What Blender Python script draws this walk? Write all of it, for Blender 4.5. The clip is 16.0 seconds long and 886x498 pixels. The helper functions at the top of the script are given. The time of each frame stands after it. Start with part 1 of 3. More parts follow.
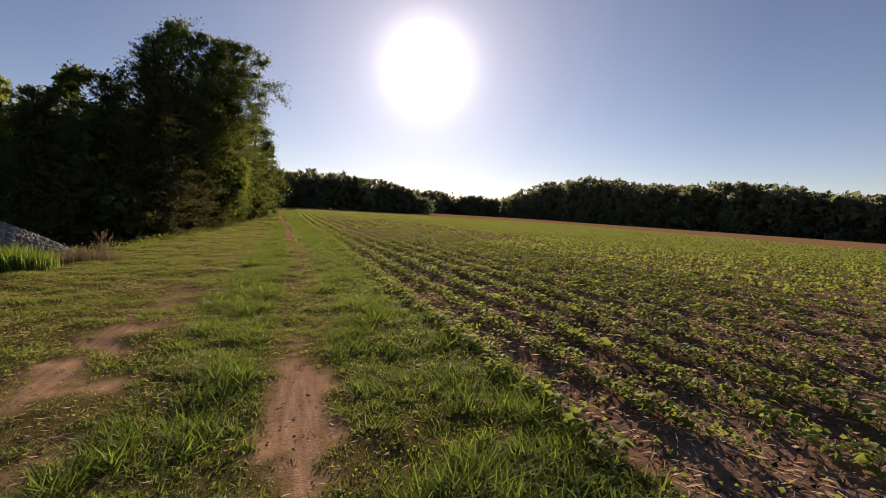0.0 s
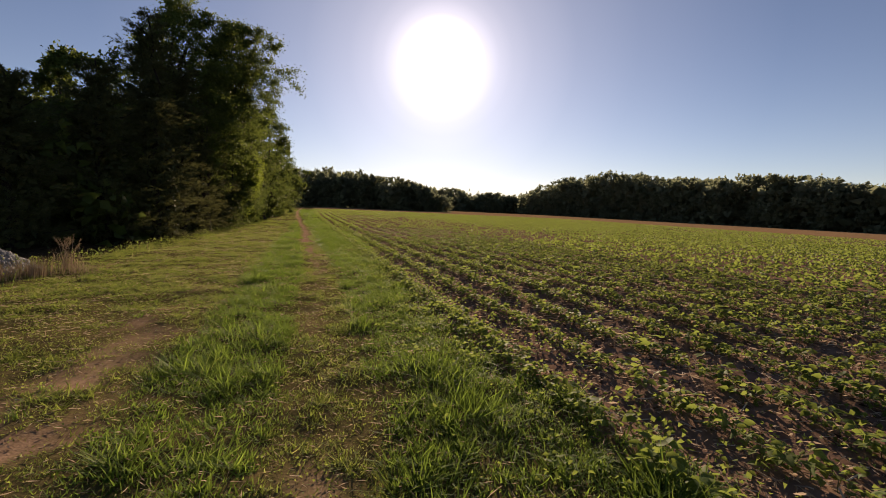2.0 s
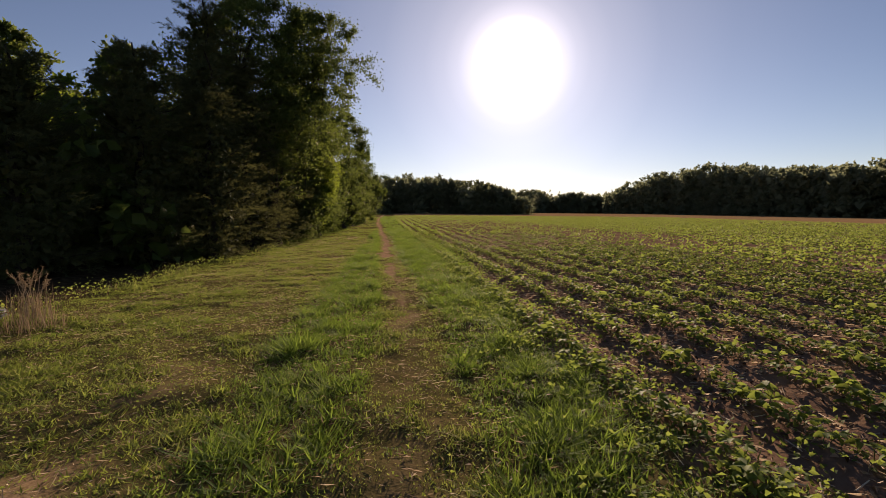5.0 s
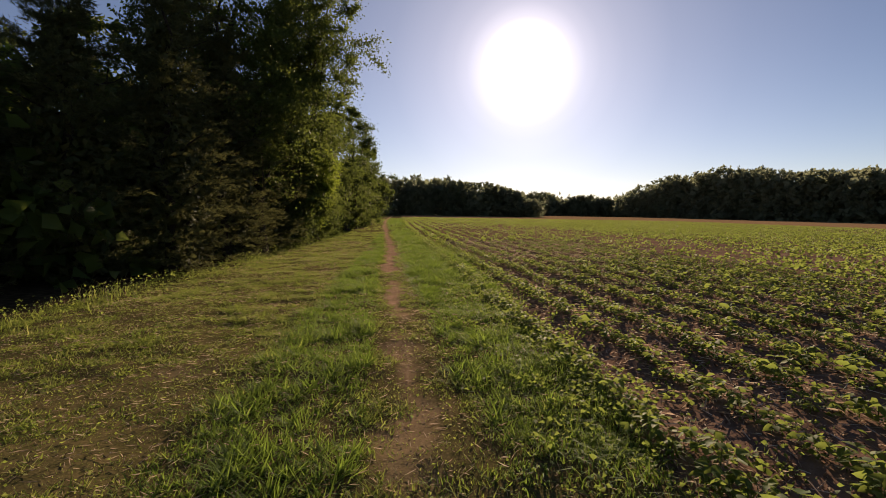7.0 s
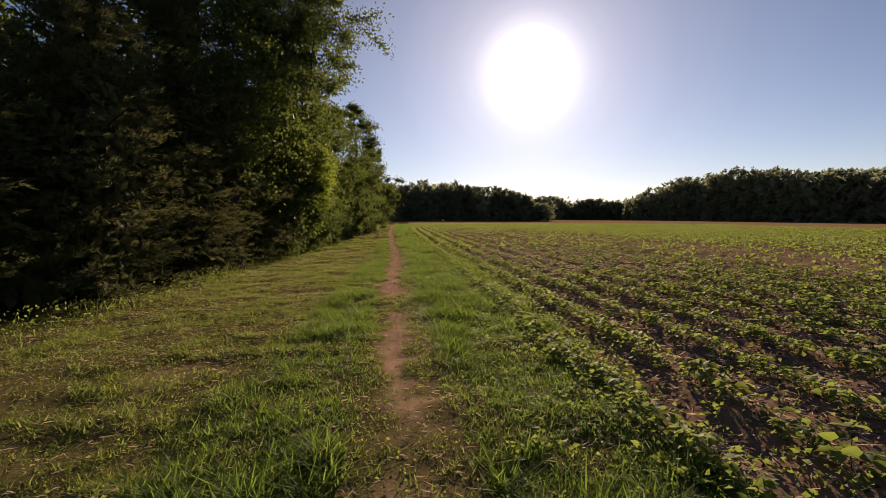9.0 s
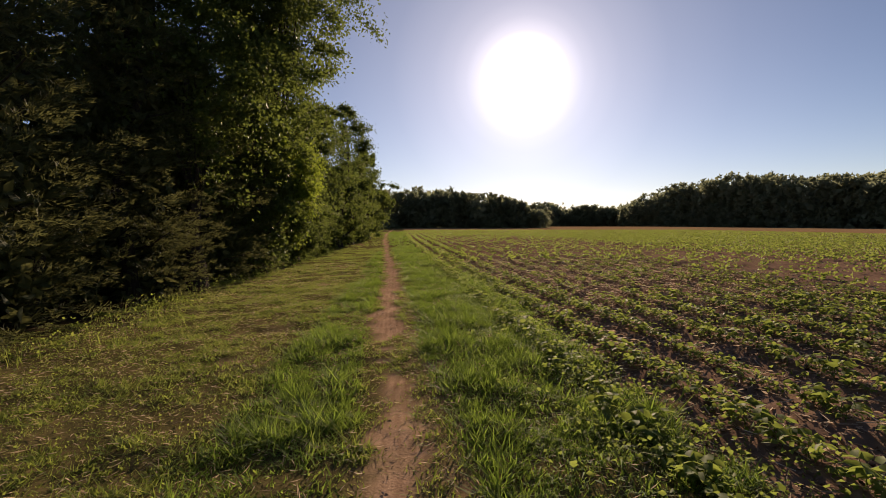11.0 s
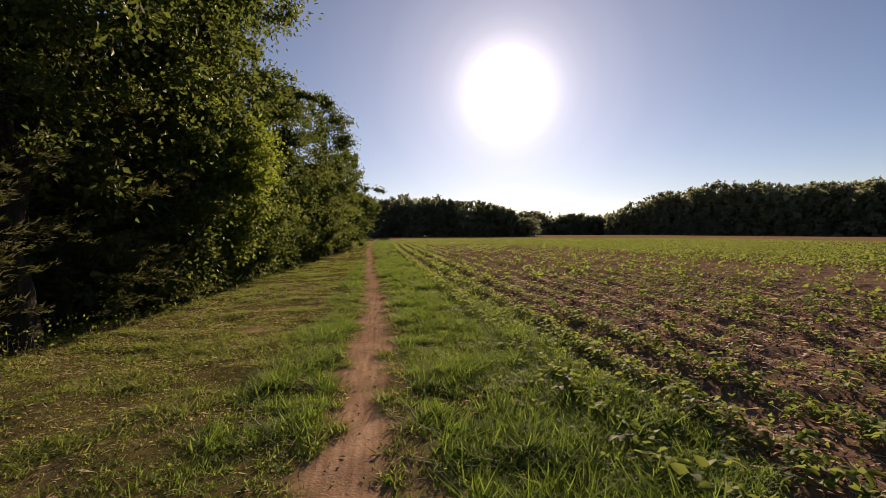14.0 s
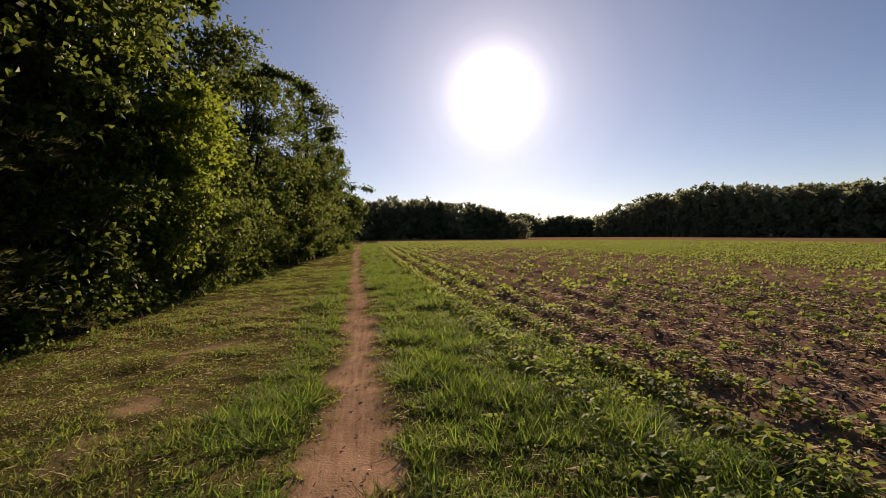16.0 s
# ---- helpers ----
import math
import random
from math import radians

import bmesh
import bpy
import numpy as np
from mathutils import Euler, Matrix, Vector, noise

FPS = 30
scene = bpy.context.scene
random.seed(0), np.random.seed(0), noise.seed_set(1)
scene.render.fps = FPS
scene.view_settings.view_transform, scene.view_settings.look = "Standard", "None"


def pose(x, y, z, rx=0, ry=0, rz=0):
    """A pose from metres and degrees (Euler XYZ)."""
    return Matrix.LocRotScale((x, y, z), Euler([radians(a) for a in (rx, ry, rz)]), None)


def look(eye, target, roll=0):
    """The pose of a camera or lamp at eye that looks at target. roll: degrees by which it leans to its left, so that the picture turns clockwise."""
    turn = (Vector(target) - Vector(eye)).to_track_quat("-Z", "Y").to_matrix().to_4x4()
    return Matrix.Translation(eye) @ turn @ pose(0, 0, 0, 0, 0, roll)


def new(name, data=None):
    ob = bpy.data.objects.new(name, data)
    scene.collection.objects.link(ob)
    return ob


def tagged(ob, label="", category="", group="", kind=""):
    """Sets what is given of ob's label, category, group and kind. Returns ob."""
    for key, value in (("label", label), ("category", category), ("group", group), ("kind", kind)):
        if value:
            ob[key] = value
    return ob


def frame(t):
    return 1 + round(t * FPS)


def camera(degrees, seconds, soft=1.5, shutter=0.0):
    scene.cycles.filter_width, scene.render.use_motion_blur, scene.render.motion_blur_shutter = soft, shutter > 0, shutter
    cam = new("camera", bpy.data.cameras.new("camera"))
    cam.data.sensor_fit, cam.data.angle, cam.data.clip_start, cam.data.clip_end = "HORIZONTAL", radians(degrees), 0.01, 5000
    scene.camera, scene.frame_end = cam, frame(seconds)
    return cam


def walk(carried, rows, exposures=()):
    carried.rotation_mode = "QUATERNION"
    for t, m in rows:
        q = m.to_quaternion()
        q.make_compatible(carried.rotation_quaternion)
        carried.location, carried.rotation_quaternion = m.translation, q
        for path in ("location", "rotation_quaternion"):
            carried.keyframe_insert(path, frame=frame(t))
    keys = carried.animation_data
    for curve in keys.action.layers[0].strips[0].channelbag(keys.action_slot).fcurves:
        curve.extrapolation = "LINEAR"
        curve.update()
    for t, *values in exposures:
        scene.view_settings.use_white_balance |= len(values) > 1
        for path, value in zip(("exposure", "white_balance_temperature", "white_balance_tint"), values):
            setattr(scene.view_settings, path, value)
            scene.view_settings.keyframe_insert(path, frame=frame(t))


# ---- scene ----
cam = camera(86.6, 16.0, soft=0.6)
PATH = [
    (0, (-0.000, -0.000, 1.498), (3.048, 9.493, 0.729), 2.08),
    (0.5, (-0.011, 0.844, 1.468), (3.004, 10.346, 0.679), 1.72),
    (1, (-0.012, 1.625, 1.452), (2.941, 11.148, 0.675), 1.69),
    (1.5, (0.029, 2.424, 1.439), (2.880, 11.976, 0.652), 1.47),
    (2, (0.018, 3.206, 1.423), (2.734, 12.794, 0.594), 1.34),
    (2.5, (0.061, 4.003, 1.391), (2.280, 13.716, 0.532), 0.46),
    (3, (0.025, 4.784, 1.380), (1.682, 14.614, 0.581), -0.33),
    (3.5, (0.022, 5.535, 1.371), (1.330, 15.420, 0.609), -0.54),
    (4, (-0.017, 6.288, 1.350), (1.202, 16.184, 0.588), -0.78),
    (6.5, (0.133, 10.076, 1.439), (1.049, 20.007, 0.707), -0.26),
    (7, (0.118, 10.896, 1.413), (1.036, 20.828, 0.699), -0.28),
    (7.5, (0.130, 11.716, 1.397), (1.032, 21.649, 0.676), -0.46),
    (8, (0.076, 12.545, 1.365), (0.948, 22.483, 0.679), -0.60),
    (8.5, (0.137, 13.376, 1.355), (0.965, 23.320, 0.694), -0.70),
    (9, (0.158, 14.170, 1.329), (0.922, 24.123, 0.735), -0.94),
    (11.5, (0.059, 17.322, 1.424), (0.991, 27.269, 1.001), -1.25),
    (12, (0.066, 18.189, 1.402), (1.054, 28.133, 1.019), -1.24),
    (12.5, (0.073, 19.023, 1.378), (1.129, 28.961, 1.022), -1.20),
    (13, (0.064, 19.864, 1.374), (1.169, 29.798, 1.052), -1.24),
    (13.5, (0.055, 20.680, 1.382), (1.210, 30.608, 1.083), -1.34),
    (14, (0.041, 21.530, 1.361), (1.229, 31.455, 1.091), -1.31),
    (14.5, (0.036, 22.331, 1.330), (1.275, 32.250, 1.075), -1.38),
    (15, (0.021, 23.137, 1.316), (1.313, 33.050, 1.077), -1.59),
    (15.5, (0.020, 23.883, 1.323), (1.387, 33.787, 1.089), -1.53),
    (16, (0.001, 24.687, 1.330), (1.436, 34.581, 1.112), -1.52),
]
walk(cam, [(t, look(*p)) for t, *p in PATH], [(0, 0.62, 7350, 27), (16, 0.62, 7350, 27)])

# ---- light ----
SUN_AZ, SUN_EL = radians(15.1), radians(16.8)
TO_SUN = Vector((math.sin(SUN_AZ) * math.cos(SUN_EL), math.cos(SUN_AZ) * math.cos(SUN_EL), math.sin(SUN_EL)))
world = bpy.data.worlds.new("morning_sky")
scene.world = world
world.use_nodes = True
wn = world.node_tree
sky = wn.nodes.new("ShaderNodeTexSky")
sky.sky_type, sky.sun_disc = "NISHITA", False
sky.sun_elevation, sky.sun_rotation = SUN_EL, SUN_AZ
sky.altitude = 1200
sky.air_density, sky.dust_density, sky.ozone_density = 0.85, 0.12, 1.6
wn.nodes["Background"].inputs[1].default_value = 0.0575
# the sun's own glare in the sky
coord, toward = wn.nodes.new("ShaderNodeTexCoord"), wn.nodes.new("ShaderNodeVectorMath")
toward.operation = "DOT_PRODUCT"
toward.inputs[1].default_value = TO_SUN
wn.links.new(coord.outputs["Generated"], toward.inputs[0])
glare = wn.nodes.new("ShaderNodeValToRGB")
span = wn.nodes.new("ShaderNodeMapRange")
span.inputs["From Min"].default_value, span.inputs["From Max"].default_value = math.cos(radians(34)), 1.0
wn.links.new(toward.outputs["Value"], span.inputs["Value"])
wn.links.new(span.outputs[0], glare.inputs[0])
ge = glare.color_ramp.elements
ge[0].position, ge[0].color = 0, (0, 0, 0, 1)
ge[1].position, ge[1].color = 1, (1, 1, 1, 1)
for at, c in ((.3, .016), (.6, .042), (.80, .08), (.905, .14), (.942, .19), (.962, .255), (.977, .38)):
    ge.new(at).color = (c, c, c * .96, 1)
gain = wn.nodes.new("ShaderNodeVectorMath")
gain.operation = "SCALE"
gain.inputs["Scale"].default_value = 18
wn.links.new(glare.outputs[0], gain.inputs[0])
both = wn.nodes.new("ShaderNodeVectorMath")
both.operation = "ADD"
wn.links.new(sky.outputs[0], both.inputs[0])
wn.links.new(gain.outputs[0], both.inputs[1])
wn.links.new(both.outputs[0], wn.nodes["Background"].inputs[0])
sun = new("sun", bpy.data.lights.new("sun", "SUN"))
sun.data.energy, sun.data.angle, sun.data.color = 5.0, radians(0.53), (1.0, 0.86, 0.62)
sun.matrix_world = look(TO_SUN * 100, (0, 0, 0))

rng = np.random.default_rng(7)


# ---- shape of the land ----
def lattice(x, y, seed):
    """Random value between 0 and 1 at whole-number places."""
    h = (x.astype(np.int64) * 374761393 + y.astype(np.int64) * 668265263 + seed * 974711) & 0x7FFFFFFF
    h = ((h ^ (h >> 13)) * 1274126177) & 0x7FFFFFFF
    return ((h ^ (h >> 16)) & 0xFFFF) / 65535.0


def field_noise(x, y, size, seed=0):
    """Smooth noise between 0 and 1 with features of that size in metres."""
    x, y = np.asarray(x, float) / size, np.asarray(y, float) / size
    i, j = np.floor(x), np.floor(y)
    u, v = x - i, y - j
    u, v = u * u * (3 - 2 * u), v * v * (3 - 2 * v)
    a, b = lattice(i, j, seed), lattice(i + 1, j, seed)
    c, d = lattice(i, j + 1, seed), lattice(i + 1, j + 1, seed)
    return (a * (1 - u) + b * u) * (1 - v) + (c * (1 - u) + d * u) * v


def step(a, b, v):
    w = np.clip((v - a) / (b - a), 0, 1)
    return w * w * (3 - 2 * w)


ROW = 0.75                    # metres between crop rows


def row_x(i, y):
    """Where crop row i runs: nearly straight, a little towards the trees."""
    return 1.98 - 0.016 * np.minimum(y, 60) + ROW * i


def trail_x(y):
    return np.interp(y, [0, 2.6, 3.6, 5, 10, 14.4, 16, 20, 22, 24, 26, 28, 31, 36, 40, 60, 90], [.1, .09, .05, .02, .10, .16, .09, .0, -.12, -.16, -.17, -.22, -.25, -.42, -.64, -1.4, -2.2])


def trail_half(y):
    return np.interp(y, [0, 2.4, 3.6, 4.4, 5.2, 6.5, 13, 14.4, 15.5, 20, 22, 24, 26, 28, 31, 36, 60, 90], [.03, .05, .12, .07, .05, .01, .02, .04, .02, .02, .05, .1, .13, .19, .15, .13, .12, .12])


def wheel_x(y):
    return np.interp(y, [0, 4, 10, 20, 30, 40, 60], [-1.75, -1.66, -1.8, -1.88, -1.92, -2.3, -3.1])


def wood_edge(y):
    """Where the mown grass gives way to the shade of the trees."""
    return np.interp(y, [-60, 0, 10, 16, 20, 24, 28, 33, 42, 60, 90, 150], [-9, -8.5, -6.6, -5.4, -5.0, -4.3, -4.6, -4.8, -4.8, -5.0, -6.0, -8.0])


def bare(x, y):
    """How bare of grass the earth is, between 0 and 1."""
    n1, n2 = field_noise(x, y, .45, 1), field_noise(x, y, .16, 2)
    n3 = field_noise(x, y, 1.7, 3)
    wob = (n1 - .5) * .26 + (n2 - .5) * .22
    d = np.abs(x - trail_x(y) + (n3 - .5) * .12) + wob
    worn = np.interp(y, [0, 2, 2.6, 5.2, 6.2, 12.5, 14, 14.8, 16, 18, 21, 24], [.1, .6, 1, .8, .08, .12, .45, .45, .45, .7, .95, 1])
    a = (1 - step(trail_half(y) * .65, trail_half(y) + .16, d)) * np.clip(worn + (n3 - .5) * .4 * (worn < .8), 0, 1)
    w = np.abs(x - wheel_x(y) + (n3 - .5) * .5) + wob * 1.6
    often = np.interp(y, [0, 4.5, 6, 9, 11, 13, 21, 22, 24, 26, 27.5, 29, 30.5, 33, 45], [.7, .8, .62, .5, .2, .0, .0, .55, .5, .05, .5, .6, .42, .1, .0])
    wide = np.interp(y, [0, 4, 7, 12, 40], [.62, .42, .3, .22, .18])
    b = (1 - step(wide * .4, wide + .2, w)) * np.clip(often + (n3 - .5) * 1.3, 0, 1)
    b = b * step(.3, .62, field_noise(x, y, .34, 7) * .7 + n2 * .3)
    crumb = field_noise(x, y, .07, 4) * .6 + field_noise(x, y, .2, 6) * .4
    scuffed = np.interp(y, [0, 15, 19, 22, 27, 30], [.0, .0, .36, .5, .36, 0])
    c = scuffed * (1 - step(.1, .38, np.abs(x - trail_x(y) - .28) + wob)) * step(.3, .7, crumb)
    return np.clip(np.maximum(np.maximum(a, b) * (.72 + .6 * crumb), c), 0, 1)


def verge_edge(y):
    """Where the grass of the verge gives out among the first crop plants."""
    return np.interp(y, [0, 3, 5, 9, 13, 17, 21, 27, 33, 40, 60], [1.72, 1.95, 1.92, 1.75, 1.65, 1.7, 1.95, 2.2, 1.7, 1.2, .8])


def in_field(x, y):
    e = verge_edge(y) + (field_noise(x, y, .5, 5) - .5) * .5
    return step(-.15, .15, x - e)


def dry_strip(x, y):
    n = (field_noise(x, y, 9, 8) - .5) * 12
    return np.maximum(step(60, 72, x + n), step(112, 130, y + n))


def land(x, y):
    """Height of the ground."""
    x, y = np.asarray(x, float), np.asarray(y, float)
    far = np.hypot(x, y)
    z = .0095 * np.clip(y - 30, 0, 260) - .021 * np.clip(x - 6, 0, 220) * step(4, 40, far) + 0.0
    near = 1 - step(45, 70, far)
    f = in_field(x, y)
    b = bare(x, y)
    z = z + near * (1 - f) * ((field_noise(x, y, .9, 11) - .5) * .06 + (field_noise(x, y, .33, 12) - .5) * .05 * (1 - .7 * b) - .02 * b)
    i = (x - row_x(0, y)) / ROW
    ridge = np.cos(2 * np.pi * i)
    z = z + near * f * (.035 * ridge + (field_noise(x, y, .4, 13) - .5) * .05 + (field_noise(x, y, .17, 14) - .5) * .035 - .025)
    z = z + step(0, 6, wood_edge(y) - x) * (field_noise(x, y, 3, 15) * .5)
    return z


# ---- materials ----
def material(name, rough=.9, spec=.2):
    m = bpy.data.materials.new(name)
    m.use_nodes = True
    p = m.node_tree.nodes["Principled BSDF"]
    p.inputs["Roughness"].default_value = rough
    p.inputs["Specular IOR Level"].default_value = spec
    return m, m.node_tree, p


def noise_node(nt, scale, detail=4, vec=None):
    n = nt.nodes.new("ShaderNodeTexNoise")
    n.inputs["Scale"].default_value, n.inputs["Detail"].default_value = scale, detail
    nt.links.new(vec if vec else nt.nodes.new("ShaderNodeNewGeometry").outputs["Position"], n.inputs["Vector"])
    return n.outputs["Fac"]


def ramp(nt, fac, *stops):
    r = nt.nodes.new("ShaderNodeValToRGB")
    e = r.color_ramp.elements
    while len(e) < len(stops):
        e.new(.5)
    for k, (at, c) in zip(e, stops):
        k.position, k.color = at, (*c, 1)
    nt.links.new(fac, r.inputs[0])
    return r.outputs[0]


def mixed(nt, fac, a, b, blend="MIX"):
    m = nt.nodes.new("ShaderNodeMix")
    m.data_type, m.blend_type = "RGBA", blend
    if isinstance(fac, float):
        m.inputs[0].default_value = fac
    else:
        nt.links.new(fac, m.inputs[0])
    nt.links.new(a, m.inputs[6])
    nt.links.new(b, m.inputs[7])
    return m.outputs[2]


def bump(nt, p, height, strength=.5, dist=.02):
    b = nt.nodes.new("ShaderNodeBump")
    b.inputs["Strength"].default_value, b.inputs["Distance"].default_value = strength, dist
    nt.links.new(height, b.inputs["Height"])
    nt.links.new(b.outputs[0], p.inputs["Normal"])


def attr(nt, name):
    a = nt.nodes.new("ShaderNodeAttribute")
    a.attribute_name = name
    return a.outputs["Fac"]


def leaf_material(name, stops, through_col, share=.45, rough=.55, spec=.35, patch=.6):
    """Leaves: colour differs from leaf to leaf and from place to place, and light passes through."""
    m, nt, p = material(name, rough, spec)
    g = nt.nodes.new("ShaderNodeNewGeometry")
    big = noise_node(nt, patch, 3)
    mx = nt.nodes.new("ShaderNodeMath")
    mx.operation = "MULTIPLY_ADD"
    nt.links.new(g.outputs["Random Per Island"], mx.inputs[0])
    mx.inputs[1].default_value = .62
    half = nt.nodes.new("ShaderNodeMath")
    half.operation = "MULTIPLY_ADD"
    nt.links.new(big, half.inputs[0])
    half.inputs[1].default_value, half.inputs[2].default_value = 1.0, -.28
    nt.links.new(half.outputs[0], mx.inputs[2])
    c = ramp(nt, mx.outputs[0], *stops)
    nt.links.new(c, p.inputs["Base Color"])
    t = nt.nodes.new("ShaderNodeBsdfTranslucent")
    tint = nt.nodes.new("ShaderNodeRGB")
    tint.outputs[0].default_value = (*through_col, 1)
    nt.links.new(mixed(nt, .55, c, tint.outputs[0]), t.inputs[0])
    s = nt.nodes.new("ShaderNodeMixShader")
    s.inputs[0].default_value = share
    nt.links.new(p.outputs[0], s.inputs[1])
    nt.links.new(t.outputs[0], s.inputs[2])
    nt.links.new(s.outputs[0], nt.nodes["Material Output"].inputs[0])
    return m


def ground_material():
    m, nt, p = material("earth_and_turf", .95, .0)
    fine, mid, coarse = noise_node(nt, 60, 5), noise_node(nt, 9, 5), noise_node(nt, .7, 4)
    thatch = mixed(nt, coarse, ramp(nt, fine, (.3, (.04, .035, .015)), (.55, (.10, .08, .036)), (.75, (.22, .165, .085))),
                   ramp(nt, mid, (.35, (.05, .052, .018)), (.65, (.13, .10, .045))))
    dirt = mixed(nt, mid, ramp(nt, fine, (.3, (.25, .155, .105)), (.6, (.38, .255, .18)), (.8, (.54, .40, .30))),
                 ramp(nt, coarse, (.35, (.27, .165, .1)), (.65, (.43, .285, .18))))
    soil = mixed(nt, fine, ramp(nt, mid, (.3, (.105, .067, .05)), (.6, (.22, .142, .102)), (.8, (.35, .245, .18))),
                 ramp(nt, coarse, (.35, (.12, .075, .054)), (.7, (.24, .155, .11))))
    dry = mixed(nt, mid, ramp(nt, coarse, (.3, (.20, .12, .065)), (.7, (.30, .19, .10))),
                ramp(nt, fine, (.3, (.16, .10, .056)), (.7, (.32, .21, .12))))
    litter = ramp(nt, mid, (.3, (.03, .024, .014)), (.7, (.075, .055, .032)))
    far_green = ramp(nt, noise_node(nt, .9, 6), (.35, (.17, .115, .08)), (.55, (.14, .115, .06)), (.75, (.11, .12, .05)))
    c = mixed(nt, attr(nt, "bare"), thatch, dirt)
    c = mixed(nt, attr(nt, "field"), c, soil)
    c = mixed(nt, attr(nt, "sward"), c, far_green)
    c = mixed(nt, attr(nt, "dry"), c, dry)
    c = mixed(nt, attr(nt, "wood"), c, litter)
    # streaks drawn out along the trail by passing wheels
    g = nt.nodes.new("ShaderNodeNewGeometry")
    mp = nt.nodes.new("ShaderNodeMapping")
    mp.inputs["Scale"].default_value = (16, 1.6, 1)
    nt.links.new(g.outputs["Position"], mp.inputs[0])
    streak = ramp(nt, noise_node(nt, 1.3, 6, mp.outputs[0]), (.35, (.72, .68, .66)), (.55, (1, 1, 1)), (.7, (1.25, 1.25, 1.25)))
    worn = nt.nodes.new("ShaderNodeMath")
    worn.operation = "MULTIPLY"
    nt.links.new(attr(nt, "bare"), worn.inputs[0])
    worn.inputs[1].default_value = .85
    c = mixed(nt, worn.outputs[0], c, mixed(nt, 1.0, c, streak, "MULTIPLY"))
    nt.links.new(c, p.inputs["Base Color"])
    add = nt.nodes.new("ShaderNodeMath")
    add.operation = "ADD"
    nt.links.new(fine, add.inputs[0])
    nt.links.new(mid, add.inputs[1])
    bump(nt, p, add.outputs[0], .4, .014)
    return m


GROUND = ground_material()
GRASS = leaf_material("grass_blade", [(.12, (.022, .045, .010)), (.36, (.06, .105, .02)), (.56, (.115, .165, .034)), (.78, (.21, .23, .065)), (.97, (.38, .31, .16))], (.42, .50, .09), .48, .7, .1, 1.3)
TALL_GRASS = leaf_material("tall_grass_blade", [(.12, (.014, .042, .009)), (.48, (.042, .10, .018)), (.8, (.11, .18, .032)), (.97, (.22, .23, .07))], (.34, .48, .07), .48, .65, .1, 1.6)
DRY_GRASS = leaf_material("dry_grass", [(.2, (.12, .08, .05)), (.5, (.22, .155, .10)), (.85, (.36, .28, .19))], (.34, .25, .15), .3, .8, .1)
LITTER = leaf_material("dead_leaf", [(.15, (.16, .11, .075)), (.5, (.32, .235, .165)), (.9, (.52, .43, .32))], (.5, .38, .26), .45, .75, .12, .8)
CROP = leaf_material("crop_leaf", [(.15, (.034, .072, .018)), (.45, (.066, .122, .028)), (.85, (.14, .185, .048))], (.38, .45, .085), .47, .65, .12, .6)
OAK = leaf_material("broad_leaf", [(.15, (.026, .046, .012)), (.5, (.045, .076, .018)), (.85, (.08, .108, .03))], (.24, .30, .055), .4, .6, .14, .35)
VINE = leaf_material("vine_leaf", [(.15, (.045, .09, .014)), (.5, (.08, .14, .022)), (.85, (.13, .18, .03))], (.38, .46, .05), .48, .6, .12, .7)
CEDAR = leaf_material("cedar_spray", [(.15, (.028, .04, .014)), (.5, (.046, .058, .022)), (.85, (.085, .09, .034))], (.2, .2, .07), .3, .7, .15, .8)
# far foliage: haze put into the colour, greens lifted towards pale grey
HAZE_PALED_LEAF = leaf_material("haze_paled_foliage", [(.15, (.075, .09, .055)), (.5, (.11, .13, .075)), (.85, (.15, .165, .095))], (.30, .33, .2), .5, .7, .2, .12)


def bark_material():
    m, nt, p = material("bark", .95, .1)
    tc = nt.nodes.new("ShaderNodeTexCoord")
    mp = nt.nodes.new("ShaderNodeMapping")
    mp.inputs["Scale"].default_value = (9, 9, 1.4)
    nt.links.new(tc.outputs["Object"], mp.inputs[0])
    f = noise_node(nt, 2.2, 6, mp.outputs[0])
    nt.links.new(ramp(nt, f, (.3, (.016, .013, .01)), (.6, (.042, .034, .026)), (.8, (.075, .064, .052))), p.inputs["Base Color"])
    bump(nt, p, f, .9, .03)
    return m


def stone_material():
    m, nt, p = material("crushed_stone", .85, .3)
    o = nt.nodes.new("ShaderNodeObjectInfo")
    f = noise_node(nt, 14, 5)
    a = ramp(nt, f, (.3, (.12, .12, .12)), (.7, (.26, .26, .26)))
    g = nt.nodes.new("ShaderNodeNewGeometry")
    b = ramp(nt, g.outputs["Random Per Island"], (.0, (.09, .088, .085)), (.6, (.19, .185, .18)), (1., (.32, .31, .30)))
    b2 = ramp(nt, o.outputs["Random"], (.0, (.13, .13, .13)), (1., (.30, .30, .29)))
    nt.links.new(mixed(nt, .5, a, mixed(nt, .5, b, b2)), p.inputs["Base Color"])
    bump(nt, p, f, .5, .01)
    return m


def straw_material():
    m, nt, p = material("straw", .85, .08)
    g = nt.nodes.new("ShaderNodeNewGeometry")
    nt.links.new(ramp(nt, g.outputs["Random Per Island"], (.1, (.11, .075, .05)), (.55, (.28, .205, .14)), (.95, (.54, .45, .33))), p.inputs["Base Color"])
    return m


def stem_material():
    m, nt, p = material("green_stem", .6, .3)
    nt.links.new(ramp(nt, noise_node(nt, 30), (.3, (.06, .09, .02)), (.7, (.13, .15, .05))), p.inputs["Base Color"])
    return m


def clod_material():
    m, nt, p = material("clod", .95, .0)
    g = nt.nodes.new("ShaderNodeNewGeometry")
    nt.links.new(ramp(nt, g.outputs["Random Per Island"], (.1, (.05, .032, .024)), (.6, (.16, .10, .07)), (.95, (.32, .22, .16))), p.inputs["Base Color"])
    return m


